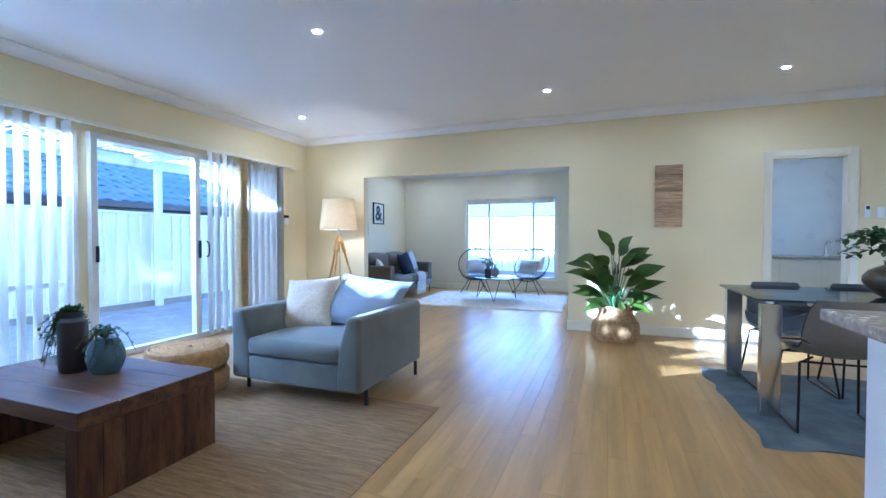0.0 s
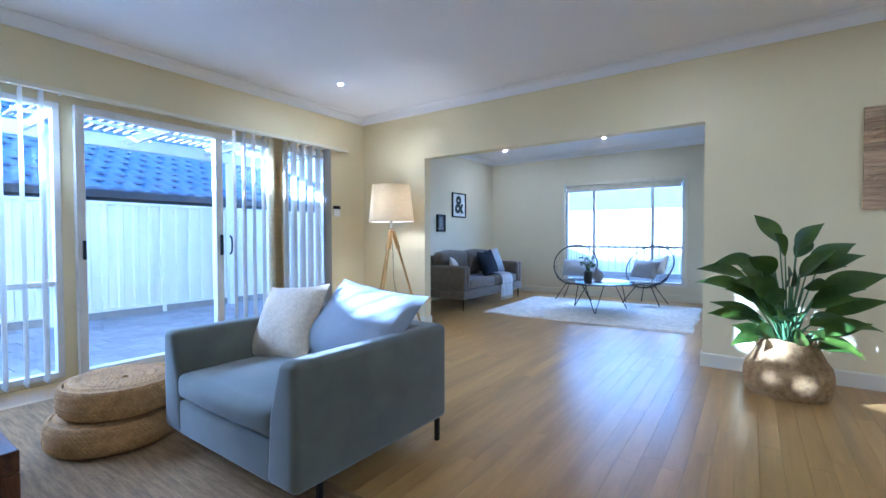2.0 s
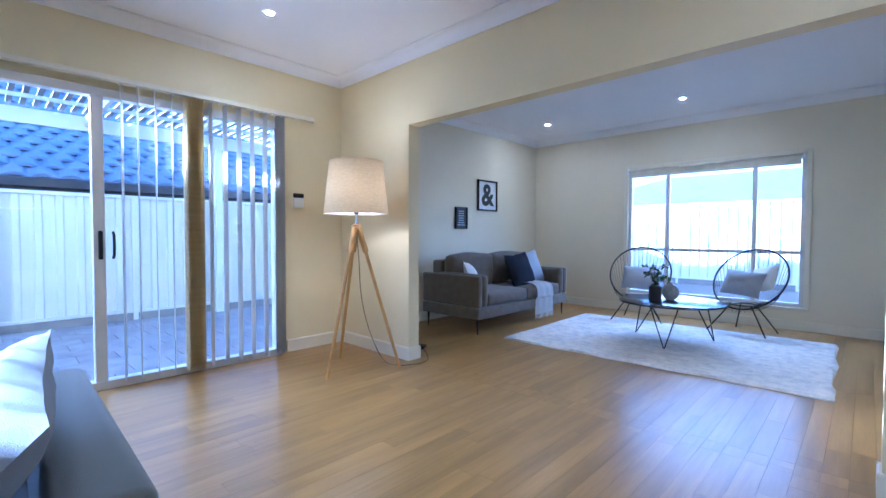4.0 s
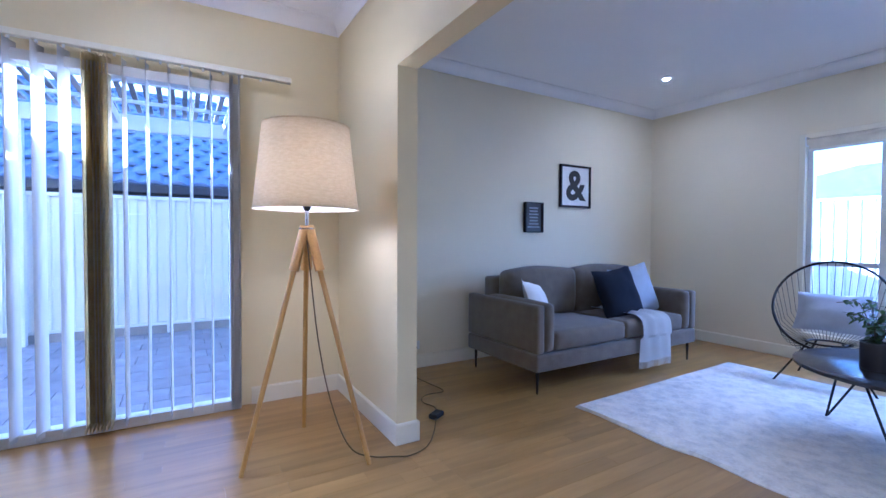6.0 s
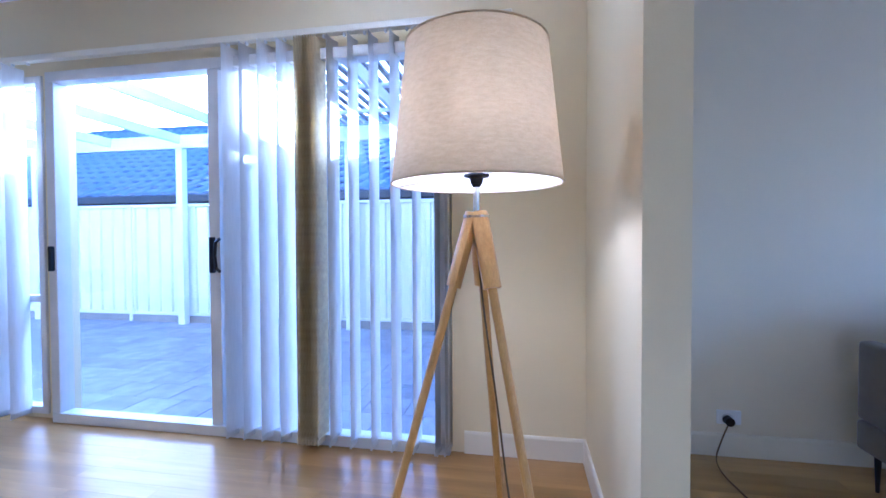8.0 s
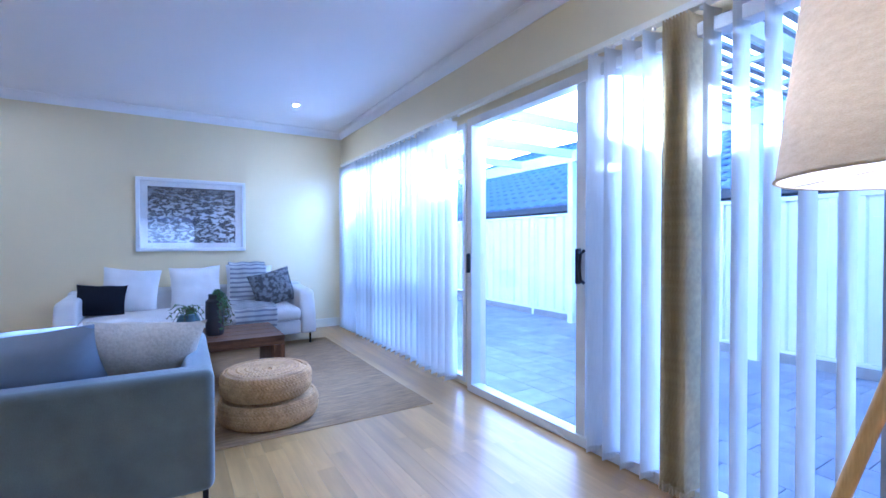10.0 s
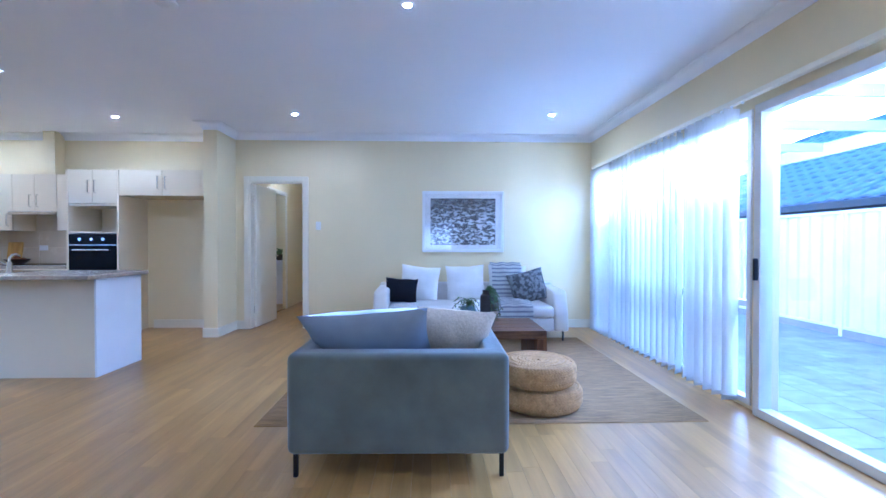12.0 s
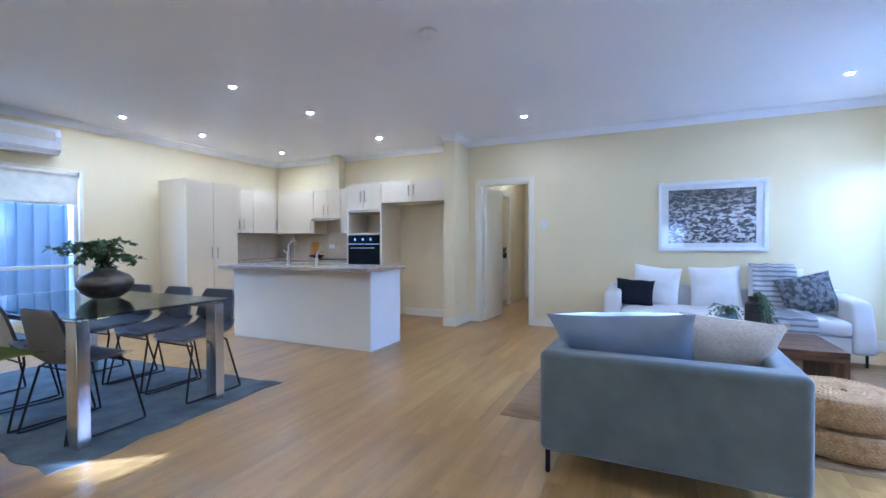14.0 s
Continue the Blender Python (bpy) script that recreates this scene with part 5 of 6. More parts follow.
cushion("cushion", pose(-3.98, 7.36, 0.60, -24, 10, 118), 0.40, 0.38, 0.13, M_WHITEFAB, "small white cushion on the grey sofa", 31)
cushion("cushion", pose(-3.89, 8.26, 0.63, -20, -4, 92), 0.54, 0.50, 0.17, M_NAVY, "charcoal velvet cushion on the grey sofa", 32)
cushion("cushion", pose(-3.95, 8.56, 0.65, -18, -8, 84), 0.50, 0.48, 0.16, M_GREYPIL, "pale grey cushion on the grey sofa", 33)
throw("white_throw", pose(-4.09, 8.34, 0, 0, 0, 90), [(0.02, 0.485), (-0.15, 0.482), (-0.45, 0.486), (-0.515, 0.44), (-0.53, 0.30), (-0.53, 0.10)], 0.40, M_WHITEFAB, "white woven throw hanging over the grey sofa's seat", 0.012, 7)


def frame_pic(name, m, w, h, bar, depth, label, back, front):
    p = thing(name, m, label, "picture")
    for (a, b, c, d) in ((-w / 2, w / 2, h / 2 - bar, h / 2), (-w / 2, w / 2, -h / 2, -h / 2 + bar), (-w / 2, -w / 2 + bar, -h / 2 + bar, h / 2 - bar), (w / 2 - bar, w / 2, -h / 2 + bar, h / 2 - bar)):
        bm = bmesh.new()
        box(bm, a, b, -depth, -0.0005, c, d, 0.002)
        part("frame", bm, M_BLACK, p)
    bm = bmesh.new()
    box(bm, -w / 2 + bar * 0.8, w / 2 - bar * 0.8, -depth * 0.5, -0.003, -h / 2 + bar * 0.8, h / 2 - bar * 0.8)
    part("print", bm, back, p)
    return p


def words(text, size, m, mat, parent, name="lettering", depth=0.0008):
    cu = bpy.data.curves.new(name, "FONT")
    cu.body, cu.size, cu.extrude = text, size, depth
    cu.align_x, cu.align_y = "CENTER", "CENTER"
    cu.offset = 0.03 * size
    tmp = bpy.data.objects.new(name, cu)
    scene.collection.objects.link(tmp)
    me = bpy.data.meshes.new_from_object(tmp.evaluated_get(bpy.context.evaluated_depsgraph_get()))
    bpy.data.objects.remove(tmp)
    me.materials.clear()
    me.materials.append(mat)
    ob = new(name, me)
    ob.parent = parent
    ob.matrix_local = m
    return ob


amp = frame_pic("ampersand_print", pose(SW, 8.52, 1.70, 0, 0, 90), 0.46, 0.455, 0.022, 0.03, "black-framed print of a large black ampersand on white", M_PAPER, M_PRINTBLACK)
words("&", 0.44, pose(0.0, -0.0165, -0.005, 90), M_PRINTBLACK, amp)
sm = frame_pic("small_word_print", pose(SW, 7.92, 1.35, 0, 0, 90), 0.235, 0.305, 0.012, 0.045, "small dark box frame with rows of pale lettering", M_DARK, M_PAPER)
rnd = random.Random(4)
for k in range(7):
    bm = bmesh.new()
    w = rnd.uniform(0.05, 0.08)
    z = 0.095 - k * 0.032
    box(bm, -w, w, -0.0245, -0.0228, z - 0.007, z + 0.007)
    part("text_bar", bm, M_GREYPIL, sm)

fl = rug("shag_rug", pose(-2.03, 8.15, 0, 0, 0, 1.5), 2.66, 2.02, 0.022, M_FLEECE, "thick white shag rug under the round coffee table", 0.0, 150, 0.03, 0.009)

# round table, vases
RX, RY = -1.99, 8.18
rt = thing("round_coffee_table", pose(RX, RY, 0.024), "round black coffee table on hairpin legs", "coffee table")
bm = bmesh.new()
lathe(bm, [(0.485, 0.395), (0.50, 0.397), (0.50, 0.415), (0.495, 0.418), (0.02, 0.418)], 56)
M_TABLETOP = material("dark_table_top", (0.05, 0.05, 0.055), 0.2, fine=0.08)
part("tabletop", bm, M_TABLETOP, rt, smooth=True)
for k in range(3):
    a = radians(-80 + 120 * k)
    bm = bmesh.new()
    c, s = math.cos(a), math.sin(a)
    tube(bm, [(0.28 * c - 0.10 * s, 0.28 * s + 0.10 * c, 0.394), (0.43 * c, 0.43 * s, 0.012), (0.435 * c, 0.435 * s, 0.006), (0.43 * c + 0.012 * s, 0.43 * s - 0.012 * c, 0.012), (0.28 * c + 0.16 * s, 0.28 * s - 0.16 * c, 0.394)], 0.0065, 8)
    part("leg", bm, M_BLACK, rt, smooth=True)
v1 = thing("dark_vase", pose(-2.10, 8.03, 0.442), "small dark cylinder vase with leafy grey-green stems", "vase")
bm = bmesh.new()
lathe(bm, [(0.055, 0), (0.06, 0.006), (0.06, 0.145), (0.055, 0.15), (0.052, 0.13)], 24)
part("body", bm, M_DARK, v1, smooth=True)
sprigs(v1, 14, 0.20, 0.24, 0.03, 8, 0.042, 0.024, (0, 0, 0.13), M_EUC, (0, 360), 9, 0.002)
bm = bmesh.new()
lathe(bm, [(0.03, 0), (0.055, 0.015), (0.082, 0.06), (0.083, 0.10), (0.06, 0.145), (0.024, 0.165), (0.020, 0.18), (0.025, 0.19), (0.016, 0.188)], 28)
solid("round_vase", bm, M_PORCELAIN, pose(-2.01, 8.22, 0.442), "small round speckled grey vase on the black table", "vase", smooth=True)


def egg_chair(m, label):
    """A string chair: a round steel hoop, cords to a small bottom ring, a tripod base."""
    ch = thing("string_chair", m, label, "chair", "string chairs by the far window")
    def hoop(t):
        return Matrix.Translation((0, 0.10, 0.62)) @ Matrix.Rotation(radians(52), 4, "X") @ Vector((0.37 * math.cos(t), 0.42 * math.sin(t), 0))
    def low(t):
        return Vector((0.12 * math.cos(t), -0.02 + 0.12 * math.sin(t), 0.33))
    bm = bmesh.new()
    tube(bm, [hoop(2 * math.pi * i / 40) for i in range(40)], 0.010, 8, closed=True)
    part("hoop", bm, M_BLACK, ch, smooth=True)
    bm = bmesh.new()
    tube(bm, [low(2 * math.pi * i / 20) for i in range(20)], 0.008, 6, closed=True)
    part("base_ring", bm, M_BLACK, ch, smooth=True)
    bm = bmesh.new()
    for i in range(44):
        t = 2 * math.pi * i / 44
        a, b = low(t), hoop(t)
        mid = (a + b) / 2 + Vector((0, 0, -0.05)) + Vector((math.cos(t), math.sin(t), 0)) * 0.06
        tube(bm, [a, a.lerp(mid, 0.6) + Vector((0, 0, -0.01)), mid, mid.lerp(b, 0.5), b], 0.0024, 4)
    tagged(part("cords", bm, M_BLACK, ch), kind="stuff")
    for x, y in ((-0.31, -0.22), (0.31, -0.22), (-0.22, 0.30), (0.22, 0.30)):
        bm = bmesh.new()
        tube(bm, [(x * 0.35, y * 0.35 - 0.02, 0.325), (x, y, 0.001)], 0.0075, 8)
        part("leg", bm, M_BLACK, ch, smooth=True)
    return ch


egg_chair(pose(-2.68, 9.18, 0.001, 0, 0, 12), "black string egg chair with a grey cushion before the window")
egg_chair(pose(-1.53, 9.26, 0.001, 0, 0, -14), "black string egg chair with two grey cushions before the window")
cushion("cushion", pose(-2.68, 9.24, 0.56, -38, 0, 12), 0.46, 0.36, 0.15, M_GREYPIL, "pale grey cushion in a string chair", 41)
cushion("cushion", pose(-1.56, 9.28, 0.57, -30, 4, -14), 0.42, 0.32, 0.20, M_GREYPIL, "grey cushion in a string chair", 42)
cushion("cushion", pose(-1.38, 9.40, 0.62, -30, -14, -34), 0.34, 0.34, 0.12, M_WHITEFAB, "white patterned cushion in a string chair", 43)


# ---- kitchen ----
def handle(parent, x, y, z, along="z", length=0.16, out=(0, 1)):
    """A square bow handle; out is the way it stands off the door, in plan."""
    bm = bmesh.new()
    ox, oy = out[0] * 0.028, out[1] * 0.028
    h = length / 2
    tube(bm, [(x, y, z - h), (x + ox, y + oy, z - h + 0.004), (x + ox, y + oy, z + h - 0.004), (x, y, z + h)], 0.0065, 6)
    part("handle", bm, M_CHROME, parent, "brushed metal bow handle")


def cabinet(label, x0, x1, y0, y1, z0, z1, face, doors, handles="low", category="kitchen cabinet", kick=0.0, group=""):
    """A carcass and its doors. face: 'y' has its doors towards +y, 'x' towards -x."""
    cab = thing("kitchen_cabinet", pose(0, 0, 0), label, category, group)
    bm = bmesh.new()
    if face == "y":
        box(bm, x0, x1, y0, y1 - 0.02, z0 + kick, z1, 0.001)
        if kick:
            box(bm, x0, x1, y0, y1 - 0.06, z0, z0 + kick - 0.001)
    else:
        box(bm, x0 + 0.02, x1, y0, y1, z0 + kick, z1, 0.001)
        if kick:
            box(bm, x0 + 0.06, x1, y0, y1, z0, z0 + kick - 0.001)
    part("carcass", bm, M_CAB, cab)
    lo, hi = (x0, x1) if face == "y" else (y0, y1)
    w = (hi - lo) / doors
    for k in range(doors):
        bm = bmesh.new()
        a, b = lo + k * w + 0.002, lo + (k + 1) * w - 0.002
        if face == "y":
            box(bm, a, b, y1 - 0.0185, y1, z0 + kick + 0.002, z1 - 0.002, 0.002)
        else:
            box(bm, x0, x0 + 0.0185, a, b, z0 + kick + 0.002, z1 - 0.002, 0.002)
        door = part("door", bm, M_CAB, cab)
        p = (b - 0.045) if k % 2 == 0 and doors > 1 else (a + 0.045)
        hz = {"low": z0 + 0.14, "high": z1 - 0.14, "mid": (z0 + z1) / 2}[handles]
        if face == "y":
            handle(door, p, y1, hz, out=(0, 1))
        else:
            handle(door, x0, p, hz, out=(-1, 0))
    return cab


GAP = 0.001
cabinet("tall cream laminate pantry cupboard with two doors", 3.85, XE - GAP, 0.775, 1.63, 0, 2.09, "x", 2, "mid", "pantry", 0.10)
cabinet("cream laminate wall cupboard with bow handles", 4.10, XE - GAP, -0.27, 0.25, 1.35, 2.09, "x", 1, group="wall cupboards")
cabinet("cream laminate double wall cupboard with bow handles", 4.10, XE - GAP, 0.252, 0.772, 1.35, 2.09, "x", 2, group="wall cupboards")
cabinet("cream laminate corner wall cupboard", 3.265, 4.098, YK + GAP, -0.29, 1.35, 2.09, "y", 1, group="wall cupboards")
cabinet("short cream wall cupboard above the rangehood", 2.695, 3.263, YK + GAP, -0.29, 1.60, 2.09, "y", 2, group="wall cupboards")
cabinet("narrow cream laminate wall cupboard beside the oven tower", 2.395, 2.693, YK + GAP, -0.29, 1.35, 2.09, "y", 1, group="wall cupboards")
cabinet("cream laminate base cupboard below the worktop", 3.87, XE - GAP, -0.02, 0.772, 0, 0.86, "x", 2, "high", kick=0.10, group="base cupboards")
cabinet("cream laminate base cupboard beside the oven tower", 2.395, 3.868, YK + GAP, -0.06, 0, 0.86, "y", 3, "high", kick=0.10, group="base cupboards")
cabinet("cream cupboard above the empty fridge space", 0.66, 1.735, YK + GAP, -0.06, 1.79, 2.12, "y", 2, "mid", group="wall cupboards")
# oven tower
tower = thing("oven_tower", pose(0, 0, 0), "tall cream oven tower with an open microwave shelf", "kitchen cabinet")
yb, yf = YK + GAP, -0.06
for name, dims in [("side_panel", (1.74, 1.765, yb, yf, 0, 2.12)), ("side_panel", (2.365, 2.39, yb, yf, 0, 2.12)), ("back_panel", (1.766, 2.364, yb, yb + 0.012, 0.106, 2.094))] + \
        [("shelf", (1.766, 2.364, yb + 0.013, yf - 0.021, za, zb)) for za, zb in ((1.31, 1.335), (1.66, 1.685), (0.66, 0.685), (2.095, 2.12), (0.08, 0.105))]:
    bm = bmesh.new()
    box(bm, *dims)
    part(name, bm, M_CAB, tower)
for za, zb, n in ((1.69, 2.115, 2), (0.11, 0.67, 2)):
    for k in range(n):
        w = 0.598 / n
        bm = bmesh.new()
        box(bm, 1.766 + k * w + 0.001, 1.766 + (k + 1) * w - 0.001, yf - 0.0195, yf, za, zb, 0.002)
        dd = part("door", bm, M_CAB, tower)
        handle(dd, 2.065 + (-0.04 if k == 0 else 0.04), yf, (za + zb) / 2)
oven = thing("oven", pose(0, 0, 0), "black glass built-in oven with a steel handle and three knobs", "oven")
bm = bmesh.new()
box(bm, 1.77, 2.36, yb + 0.05, yf - 0.03, 0.69, 1.305)
part("body", bm, M_DARK, oven)
bm = bmesh.new()
box(bm, 1.768, 2.362, yf - 0.028, yf + 0.006, 0.695, 1.155, 0.004)
part("door", bm, M_OVEN, oven, "black glass oven door")
bm = bmesh.new()
box(bm, 1.768, 2.362, yf - 0.028, yf + 0.006, 1.17, 1.30, 0.004)
part("control_panel", bm, M_OVEN, oven)
bm = bmesh.new()
box(bm, 1.768, 2.362, yf - 0.026, yf + 0.008, 1.157, 1.168)
part("trim_strip", bm, M_CHROME, oven)
bm = bmesh.new()
tube(bm, [(1.84, yf + 0.006, 1.10), (1.84, yf + 0.04, 1.10), (2.29, yf + 0.04, 1.10), (2.29, yf + 0.006, 1.10)], 0.008, 8)
part("door_handle", bm, M_CHROME, oven)
for x in (1.92, 2.065, 2.21):
    bm = bmesh.new()
    tube(bm, [(x, yf + 0.006, 1.235), (x, yf + 0.028, 1.235)], 0.02, 14)
    part("knob", bm, M_CHROME, oven)
# worktop, splashback, hood, flue, hob and things
bm = bmesh.new()
box(bm, 2.395, 3.85, YK + GAP, -0.04, 0.862, 0.90, 0.003)
box(bm, 3.851, XE - GAP, YK + GAP, 0.772, 0.862, 0.90, 0.003)
solid("worktop", bm, M_STONE, None, "speckled grey-beige worktop along the kitchen walls", "worktop")
splash = thing("splashback", pose(0, 0, 0), "beige tiled splashback between worktop and wall cupboards", "splashback")
TILE = {}
for k in range(5):
    for j in range(2):
        bm = bmesh.new()
        a = 2.40 + k * 0.408
        top = 1.125 if j == 0 else 1.349
        box(bm, a, min(a + 0.405, XE - 0.012), YK + 0.0005, YK + 0.008, 0.902 + j * 0.225, top, 0.0015)
        part("tile", bm, M_SPLASH, splash)
for k in range(3):
    for j in range(2):
        bm = bmesh.new()
        a = -0.62 + k * 0.463
        top = 1.125 if j == 0 else 1.349
        box(bm, XE - 0.008, XE - 0.0005, a, a + 0.460, 0.902 + j * 0.225, top, 0.0015)
        part("tile", bm, M_SPLASH, splash)
bm = bmesh.new()
box(bm, 2.70, 3.26, YK + GAP, YK + 0.008, 1.352, 1.56, 0.001)
part("tile", bm, M_SPLASH, splash)
bm = bmesh.new()
box(bm, 2.70, 3.258, YK + 0.01, -0.22, 1.560, 1.598, 0.004)
solid("rangehood", bm, M_CHROME, None, "slim beige slide-out rangehood under its cupboard", "rangehood")
bm = bmesh.new()
box(bm, 2.86, 3.02, YK + GAP, YK + 0.17, 2.092, H - 0.001, 0.003)
solid("flue", bm, M_WALL, None, "boxed cream flue above the rangehood cupboard", "flue")
bm = bmesh.new()
box(bm, 2.72, 3.24, -0.56, -0.12, 0.9005, 0.908, 0.003)
solid("cooktop", bm, M_OVEN, None, "black glass cooktop set on the worktop", "cooktop")
bm = bmesh.new()
box(bm, -0.10, 0.10, -0.008, 0.008, 0.001, 0.30, 0.004)
solid("chopping_board", bm, M_OAK, pose(3.52, -0.585, 0.90, 8, 0, 0), "round-cornered wooden chopping board leaning on the splashback", "chopping board")
bowl = thing("fruit_bowl", pose(3.32, -0.42, 0.901), "shallow dark bowl of red and green fruit", "bowl")
bm = bmesh.new()
lathe(bm, [(0.05, 0), (0.09, 0.02), (0.14, 0.07), (0.132, 0.068), (0.08, 0.025), (0.02, 0.012)], 24)
part("body", bm, M_BOTTLE, bowl, smooth=True)
M_FRUIT = material("red_fruit", (0.32, 0.05, 0.03), 0.4, second=(0.22, 0.12, 0.03), scale=6)
for k in range(6):
    bm = bmesh.new()
    a = k * 1.05
    c = (0.062 * math.cos(a) * (k > 0), 0.062 * math.sin(a) * (k > 0), 0.058 + 0.03 * (k == 0))
    bmesh.ops.create_uvsphere(bm, u_segments=14, v_segments=10, radius=0.036)
    for v in bm.verts:
        v.co = Vector((v.co.x * (1 - 0.1 * v.co.z / 0.036), v.co.y, v.co.z * 0.92)) + Vector(c)
    part("fruit", bm, M_FRUIT, bowl, smooth=True)
bm = bmesh.new()
box(bm, -0.05, 0.05, -0.05, 0.05, 0.0005, 0.20, 0.01, 2)
solid("knife_block", bm, M_BLACK, pose(2.52, -0.45, 0.90, 0, 0, 10), "small black canister on the worktop", "canister")
wall_plate("power_outlet", pose(3.15, YK + 0.008, 1.12, 0, 0, 180), 0.115, 0.072, "white double power outlet on the splashback", 2, "power outlet")

# island
isl = thing("kitchen_island", pose(0, 0, 0), "cream laminate kitchen island with plain back and end panels", "kitchen island")
bm = bmesh.new()
box(bm, 0.765, 2.80, 1.11, 1.695, 0.0, 0.871)
part("carcass", bm, M_CAB, isl)
bm = bmesh.new()
box(bm, 0.74, 2.82, 1.696, 1.713, 0.0, 0.871, 0.0015)
part("back_panel", bm, M_CAB, isl)
bm = bmesh.new()
box(bm, 0.722, 0.739, 1.105, 1.713, 0.0, 0.871, 0.0015)
part("end_panel", bm, M_WHITE, isl)
bm = bmesh.new()
xa, xb, ya, yb2 = 0.665, 2.90, 1.07, 1.88
vs = box(bm, xa, xb, ya, yb2, 0.872, 0.91)
bmesh.ops.bevel(bm, geom=bm.edges[:], offset=0.006, segments=2, profile=0.5, affect="EDGES")
solid("island_worktop", bm, M_STONE, None, "speckled grey-beige worktop on the kitchen island", "worktop")
sink = thing("sink", pose(1.99, 1.39, 0.9105), "steel double sink with a drainer set into the island", "sink")
bm = bmesh.new()
box(bm, -0.45, 0.45, -0.22, 0.22, 0, 0.004, 0.0015)
part("rim", bm, M_CHROME, sink)
for x in (-0.25, 0.12):
    bm = bmesh.new()
    box(bm, x - 0.15, x + 0.15, -0.16, 0.16, 0.0045, 0.007, 0.001)
    part("basin_edge", bm, M_CHROME, sink)


def tap(m, h, r, label):
    t = thing("tap", m, label, "tap")
    bm = bmesh.new()
    lathe(bm, [(0.028, 0), (0.028, 0.012), (0.022, 0.02), (0.022, h * 0.55), (0.016, h * 0.6)], 18)
    part("body", bm, M_CHROME, t, smooth=True)
    bm = bmesh.new()
    tube(bm, [(0, 0, h * 0.55), (0, 0, h * 0.8), (0, -r * 0.3, h * 0.97), (0, -r * 0.75, h), (0, -r, h * 0.9)], 0.012, 10)
    part("spout", bm, M_CHROME, t, smooth=True)
    bm = bmesh.new()
    tube(bm, [(0.018, 0, h * 0.45), (0.05, 0, h * 0.5), (0.075, 0.005, h * 0.62)], 0.007, 8)
    part("lever", bm, M_CHROME, t, smooth=True)


tap(pose(2.03, 1.57, 0.91), 0.30, 0.16, "tall chrome kitchen mixer tap behind the sink")
tap(pose(1.59, 1.57, 0.91), 0.17, 0.10, "small chrome filter tap on the island")

# ---- air conditioner ----
ac = thing("air_conditioner", pose(XE - 0.001, 3.30, 2.375, 0, 0, -90), "white wall-mounted split air conditioner above the window", "air conditioner")
bm = bmesh.new()
prof = [(-0.002, -0.15), (-0.15, -0.15), (-0.20, -0.10), (-0.205, 0.05), (-0.19, 0.14), (-0.17, 0.15), (-0.002, 0.15)]
skin(bm, [[bm.verts.new((x, y, z)) for y, z in prof] for x in (-0.42, 0.42)])
part("body", bm, M_WHITE, ac)
bm = bmesh.new()
box(bm, -0.36, 0.36, -0.209, -0.2065, 0.0, 0.10, 0.001)
part("front_panel", bm, M_CAB, ac)
for k in range(5):
    bm = bmesh.new()
    box(bm, -0.34, 0.34, -0.213, -0.2095, 0.012 + k * 0.018, 0.020 + k * 0.018)
    part("louvre", bm, M_WHITE, ac)
bm = bmesh.new()
box(bm, -0.37, 0.37, -0.19, -0.14, -0.160, -0.151)
part("air_flap", bm, M_WHITE, ac)

# ---- dining ----
rug("dining_rug", pose(2.06, 3.76, 0, 0, 0, 2.0), 2.55, 1.60, 0.010, M_TEALRUG, "worn slate-blue low pile rug under the dining table", 0.012, 80, 0.045, 0.004)
DX0, DX1, DY0, DY1, DZ = 0.88, 2.72, 3.36, 4.36, 0.755
table = thing("dining_table", pose(0, 0, 0.011), "long glass-topped dining table with square brushed-metal legs", "dining table")
bm = bmesh.new()
box(bm, DX0, DX1, DY0, DY1, DZ - 0.014, DZ, 0.002)
top = part("tabletop", bm, M_GLASSTOP, table, "clear glass tabletop")
top.visible_shadow = False
for x in (DX0 + 0.09, DX1 - 0.09):
    for y in (DY0 + 0.06, DY1 - 0.06):
        bm = bmesh.new()
        box(bm, x - 0.055, x + 0.055, y - 0.035, y + 0.035, 0.0005, DZ - 0.032, 0.003)
        part("leg", bm, M_CHROME, table)
        bm = bmesh.new()
        tube(bm, [(x, y, DZ - 0.031), (x, y, DZ - 0.0145)], 0.025, 14)
        part("glass_pad", bm, M_CHROME, table)
for y in (DY0 + 0.06, DY1 - 0.06):
    bm = bmesh.new()
    box(bm, DX0 + 0.147, DX1 - 0.147, y - 0.012, y + 0.012, DZ - 0.07, DZ - 0.04, 0.002)
    part("rail", bm, M_CHROME, table)


